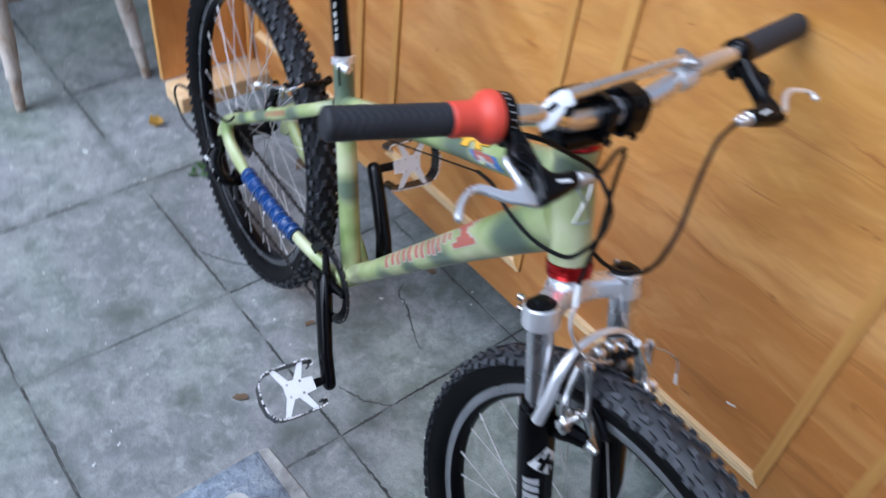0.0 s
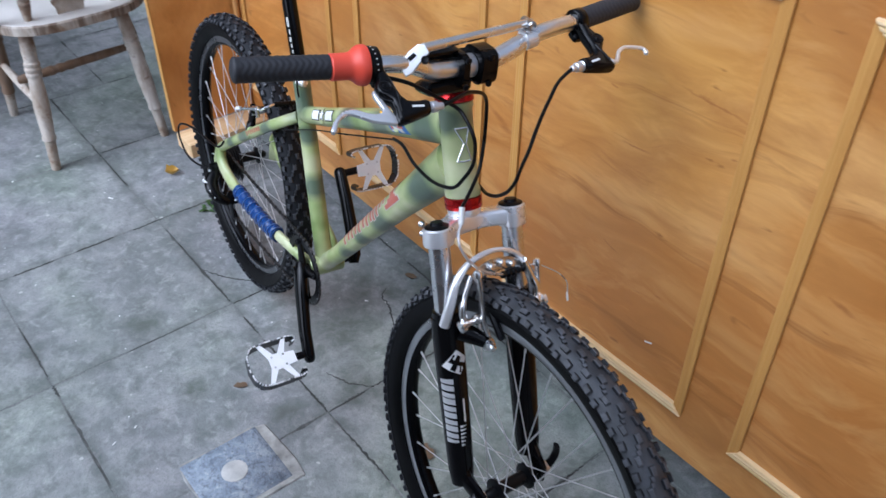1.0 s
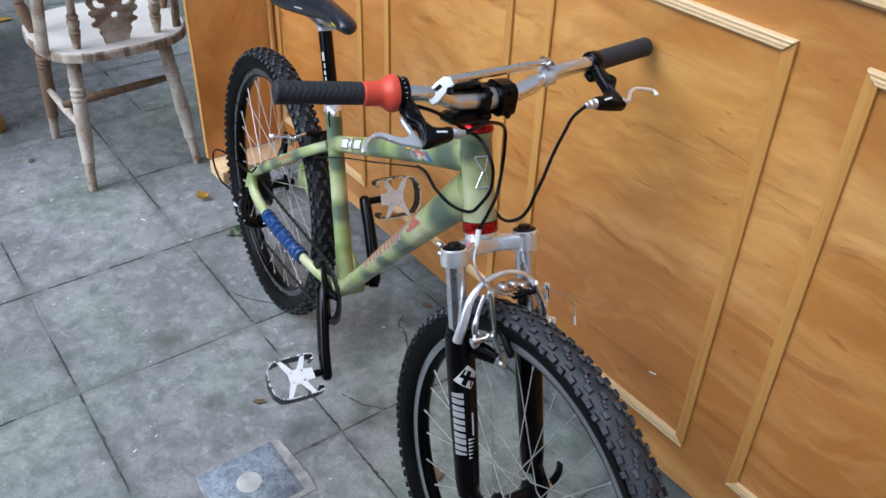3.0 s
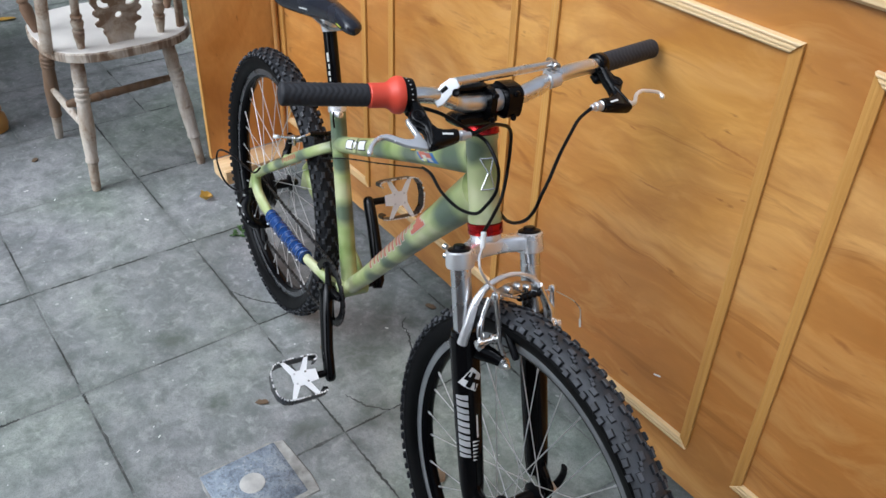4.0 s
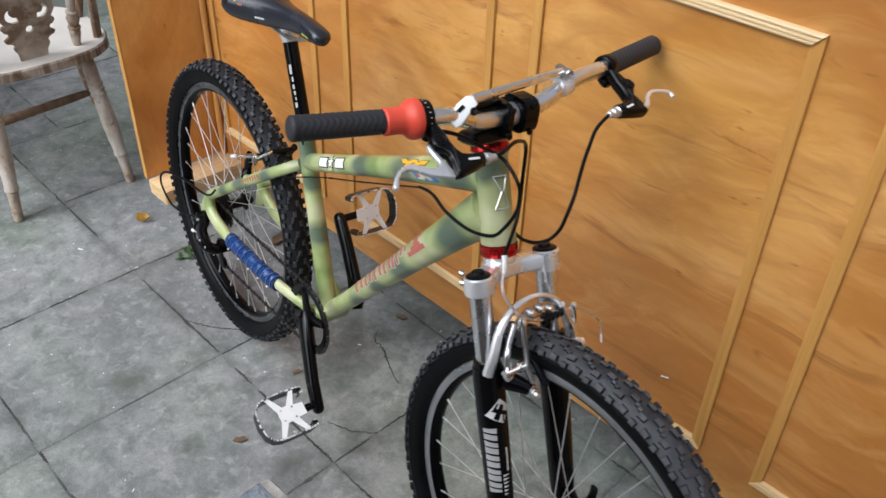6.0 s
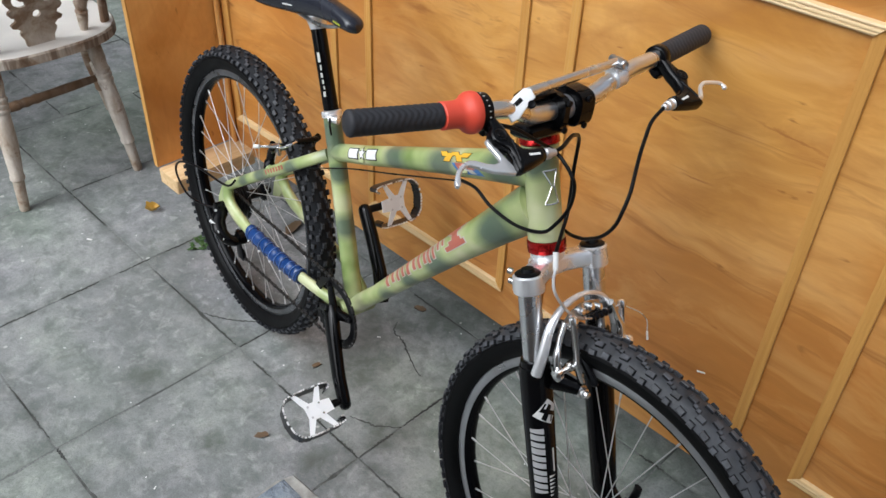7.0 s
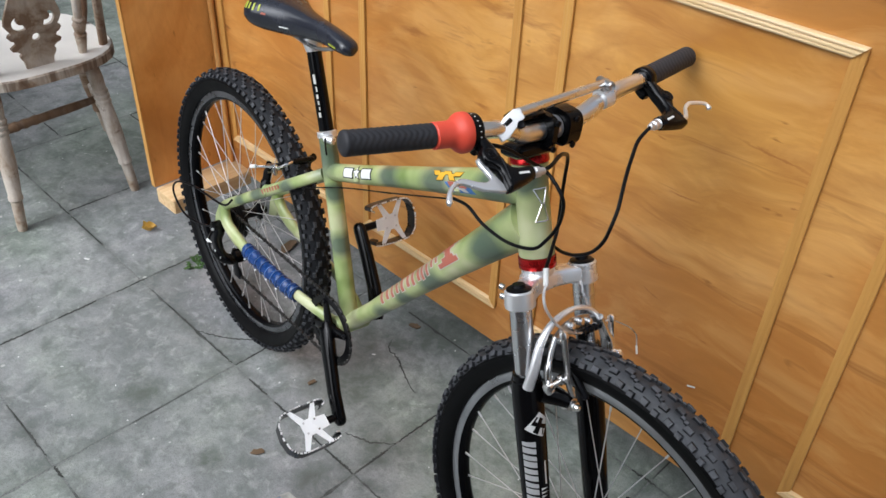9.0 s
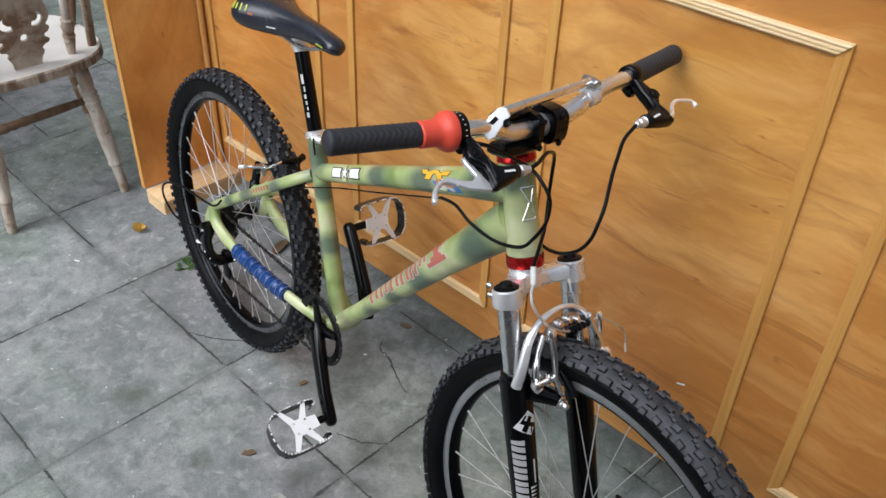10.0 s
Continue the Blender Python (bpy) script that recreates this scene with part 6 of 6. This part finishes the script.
for s in (1, -1):
    base = Vector((0.035, 0.203 * s, 0.463))
    cpart("arm_post", Geo().lathe([(0, 0.010), (0.04, 0.0165), (0.075, 0.0185), (0.090, 0.0135), (0.098, 0.0175), (0.106, 0.0135), (0.13, 0.0185), (0.165, 0.0155), (0.20, 0.011)], base, (0.10, 0.16 * s, 1), 16), CHAIR_PALE, None)
    arm = [back(0.185 * s, 0.20), Vector((-0.06, 0.235 * s, 0.666)), Vector((0.04, 0.242 * s, 0.666)), Vector((0.11, 0.236 * s, 0.662))]
    cpart("arm_rest", Geo().tube(smooth_path(arm, 5), [(0.011, 0.022)] * 16, 12, hint=(0, 0, 1)), CHAIR_BROWN, None)

# the table that the chair faces
table = thing("wooden_table", "orange-varnished wooden table with turned legs on the paving", "table", pose(1.525, 0.700, 0))
for x, y in ((0, 0), (0.90, 0), (0, 0.74), (0.90, 0.74)):
    part("leg", Geo().lathe([(0, 0.030), (0.004, 0.040), (0.030, 0.046), (0.060, 0.042), (0.075, 0.030), (0.082, 0.036), (0.092, 0.036), (0.100, 0.026), (0.130, 0.038), (0.170, 0.042), (0.210, 0.030), (0.225, 0.022), (0.235, 0.028), (0.245, 0.022), (0.30, 0.030), (0.45, 0.036), (0.56, 0.030), (0.575, 0.040), (0.712, 0.040)], (x, y, 0), (0, 0, 1), 24), ORANGE_WOOD, table)
part("tabletop", Geo().box((1.08, 0.92, 0.028), pose(0.45, 0.37, 0.725), 0.006), ORANGE_WOOD, table)


# ---- leaves, weeds and litter ----
def leaf(name, label, material, x, y, size, turn, curl, group=""):
    g = Geo()
    n = 14
    pts = []
    rnd = random.Random(int(x * 1000) + 7)
    for q in range(n):
        a = 2 * math.pi * q / n
        r = size * (0.62 + 0.38 * math.cos(a * 1.0) ** 2) * rnd.uniform(0.75, 1.1)
        px, py = r * math.cos(a), r * 0.8 * math.sin(a)
        pts.append((px, py, 0.003 + curl * (abs(py) / size) ** 1.5 + rnd.uniform(0, curl * 0.35)))
    mid = [(p[0] * 0.45, p[1] * 0.45, 0.004 + curl * 0.12) for p in pts]
    top = pts + mid + [(0, 0, 0.0035)]
    low = [(p[0], p[1], max(p[2] - 0.0012, 0.0002)) for p in top]
    faces = [(i, (i + 1) % n, n + (i + 1) % n, n + i) for i in range(n)] + [(n + i, n + (i + 1) % n, 2 * n) for i in range(n)]
    k = len(top)
    g.put(top + low, faces + [tuple(i + k for i in f)[::-1] for f in faces] + [(i, i + k, (i + 1) % n + k, (i + 1) % n) for i in range(n)])
    ob = part(name, g, material, None, angle=50)
    ob.matrix_world = pose(x, y, 0.0, 0, 0, turn)
    return tagged(ob, label, "leaf", group)


leaf("fallen_leaf", "curled yellow fallen leaf on the paving", LEAF, 0.692, 0.268, 0.023, 70, 0.050, "fallen leaves")
leaf("fallen_leaf", "dry brown fallen leaf on the paving", BROWN_LEAF, -0.201, 0.512, 0.017, 60, 0.003, "fallen leaves")
leaf("fallen_leaf", "dry brown fallen leaf behind the bicycle wheel", BROWN_LEAF, 0.357, 0.020, 0.034, 110, 0.014, "fallen leaves")
leaf("fallen_leaf", "dry brown fallen leaf beside the front wheel", BROWN_LEAF, -0.60, 0.30, 0.030, 10, 0.012, "fallen leaves")
leaf("fallen_leaf", "yellow-brown fallen leaf on distant paving", LEAF, 2.62, 0.41, 0.040, 80, 0.012, "fallen leaves")
leaf("fallen_leaf", "small dark leaf scrap near the chair", BROWN_LEAF, 1.235, 0.645, 0.016, 140, 0.004, "fallen leaves")
leaf("fallen_leaf", "small red-brown leaf scrap by the counter's foot", BROWN_LEAF, -0.135, -0.015, 0.017, 20, 0.006, "fallen leaves")
leaf("fallen_leaf", "dark shrivelled leaf scrap by a paving joint", BROWN_LEAF, -0.115, 0.300, 0.012, 80, 0.004, "fallen leaves")
weed = thing("weed", "small green weed growing from a paving joint", "weed", pose(0.470, 0.236, 0))
wr = random.Random(9)
for i in range(36):
    a, l = wr.uniform(0, 6.28), wr.uniform(0.014, 0.036)
    d = Vector((math.cos(a), math.sin(a), 0))
    up = Vector((0, 0, wr.uniform(0.3, 1.0)))
    o = Vector((wr.uniform(-0.02, 0.02), wr.uniform(-0.03, 0.03), 0))
    w = d.cross(Vector((0, 0, 1))) * 0.006
    p = [o, o + d * l * 0.5 + up * l * 0.5 + w, o + d * l + up * l * 0.35, o + d * l * 0.5 + up * l * 0.5 - w]
    part("blade", Geo().put(p + [q - Vector((0, 0, 0.0008)) for q in p], [(0, 1, 2, 3), (7, 6, 5, 4), (0, 4, 5, 1), (1, 5, 6, 2), (2, 6, 7, 3), (3, 7, 4, 0)]), WEED, weed)
litter = Geo()
lr = random.Random(21)
for x, y, l in ((0.688, 0.463, 0.016), (-0.167, 0.745, 0.008), (-0.182, 0.798, 0.009), (0.01, 0.365, 0.007), (-0.14, 0.129, 0.009), (0.95, 0.66, 0.01), (0.62, 0.36, 0.006), (0.40, 0.24, 0.008), (1.05, 0.72, 0.014), (0.33, 0.70, 0.006)):
    litter.box((l, l * 0.35, 0.0016), pose(x, y, 0.0012, 0, 0, lr.uniform(0, 180)), 0.0005)
for _ in range(80):
    x, y, l = lr.uniform(-0.7, 1.6), lr.uniform(-0.1, 1.1), lr.uniform(0.0015, 0.004)
    litter.box((l, l * 0.7, 0.002), pose(x, y, 0.0008, 0, 0, lr.uniform(0, 180)), 0.0005)
crumbs = part("paper_crumbs", litter, WHITE)
tagged(crumbs, "pale crumbs and grit scattered on the paving", "litter", kind="stuff")


# ---- paving slabs, each one a piece ----
def slab_mesh(w, d, k):
    rnd = random.Random(k)
    g = Geo()
    out = []
    for (ax, ay), (bx, by) in zip([(-w, -d), (w, -d), (w, d), (-w, d)], [(w, -d), (w, d), (-w, d), (-w, -d)]):
        for i in range(22):
            t = i / 22
            chip = rnd.uniform(0, 0.0011) + (rnd.uniform(0.001, 0.004) if rnd.random() < 0.05 else 0)
            x, y = ax + (bx - ax) * t, ay + (by - ay) * t
            out.append((x * (1 - chip / w), y * (1 - chip / d)))
    g.slab(out, 0.018, bevel=0.0012)
    me = g.mesh("paving_slab", 25)
    me.materials.append(PAVE)
    return me


SLABS = [slab_mesh(PITCH / 2 - 0.0014, PITCH / 2 - 0.0014, k) for k in range(8)]
slab_rnd = random.Random(5)
for i in range(-6, 9):
    for j in range(-6, 7):
        shift = -0.19 if i >= 4 else 0.0
        x, y = X0 + (i + 0.5) * PITCH, Y0 + (j + 0.5) * PITCH + shift
        ob = part("slab", SLABS[slab_rnd.randrange(8)], PAVE, pavement)
        ob.matrix_world = pose(x, y, -0.018 + slab_rnd.uniform(-0.0005, 0.0), slab_rnd.uniform(-0.03, 0.03), slab_rnd.uniform(-0.03, 0.03), 90 * slab_rnd.randrange(4))


def crack(points, width, seed):
    """A thin ragged dirt-filled crack over the slabs, tapering to its ends."""
    rnd = random.Random(seed)
    path = smooth_path([(x, y, 0.0) for x, y in points], 7)
    n, left, right = len(path), [], []
    for k, p in enumerate(path):
        t = (path[min(k + 1, n - 1)] - path[max(k - 1, 0)]).normalized()
        side = Vector((-t.y, t.x, 0))
        w = width * (0.25 + 0.75 * math.sin(math.pi * min(max(k / (n - 1), 0.04), 0.96))) * rnd.uniform(0.5, 1.3)
        p = p + side * rnd.uniform(-0.0022, 0.0022)
        left.append(p + side * w / 2)
        right.append(p - side * w / 2)
    lift, drop = Vector((0, 0, 0.0006)), Vector((0, 0, -0.003))
    rings = [[a + lift, b + lift, b + drop, a + drop] for a, b in zip(left, right)]
    part("crack", Geo().loft(rings), CRACK_DIRT, pavement)


crack([(0.225, 0.396), (0.190, 0.380), (0.156, 0.359), (0.120, 0.330), (0.085, 0.295)], 0.0040, 1)
crack([(-0.130, 0.060), (-0.150, 0.088), (-0.180, 0.092), (-0.208, 0.104), (-0.250, 0.125), (-0.303, 0.143)], 0.0045, 2)
crack([(-0.285, 0.340), (-0.323, 0.325), (-0.352, 0.312), (-0.386, 0.277)], 0.0040, 3)

# dirt packed unevenly into the joints: dark where it has sunk, none where silt lies flush
seam_rnd = random.Random(31)
for i in range(-1, 6):
    for j in range(-1, 3):
        shift = -0.19 if i >= 4 else 0.0
        x, y = X0 + i * PITCH, Y0 + j * PITCH + shift
        for dx, dy in ((PITCH, 0), (0, PITCH)):
            t = seam_rnd.uniform(-0.04, 0.10)
            while t < 0.92:
                e = min(1.0, t + seam_rnd.uniform(0.10, 0.45))
                if seam_rnd.random() < 0.55 and not (x + dx * t < -0.30 and y + dy * t > 0.48):
                    k = [t + (e - t) * q / 5 for q in range(6)]
                    crack([(x + dx * v + seam_rnd.uniform(-0.0012, 0.0012), y + dy * v + seam_rnd.uniform(-0.0012, 0.0012)) for v in k], seam_rnd.uniform(0.0026, 0.0056), seam_rnd.randrange(9999))
                t = e + seam_rnd.uniform(0.01, 0.14)

mortar_bed = [(-0.497, 0.524), (-0.45, 0.518), (-0.39, 0.521), (-0.33, 0.525), (-0.318, 0.56), (-0.322, 0.64), (-0.318, 0.716), (-0.36, 0.724), (-0.43, 0.719), (-0.492, 0.722), (-0.496, 0.64)]
cover = thing("stop_tap_cover", "square blue-grey iron access cover set in mortar in the paving", "access cover", pose(-0.405, 0.628, 0))
part("mortar_bed", Geo().slab([(x + 0.405, y - 0.628) for x, y in mortar_bed], 0.0045, pose(0, 0, -0.0015), 0.002), MORTAR, cover, "pale crumbling mortar surround")
part("frame", Geo().box((0.158, 0.172, 0.006), pose(0, 0.004, 0.002), 0.0015), IRON, cover)
part("lid", Geo().box((0.146, 0.160, 0.004), pose(0, 0.004, 0.0052), 0.0012), IRON, cover)
part("boss", Geo().lathe([(0, 0.027), (0.0012, 0.0265), (0.002, 0.020), (0.0022, 0.004)], (0.0, 0.006, 0.0072), (0, 0, 1), 20), CHALK, cover, "round pale centre of the cover")
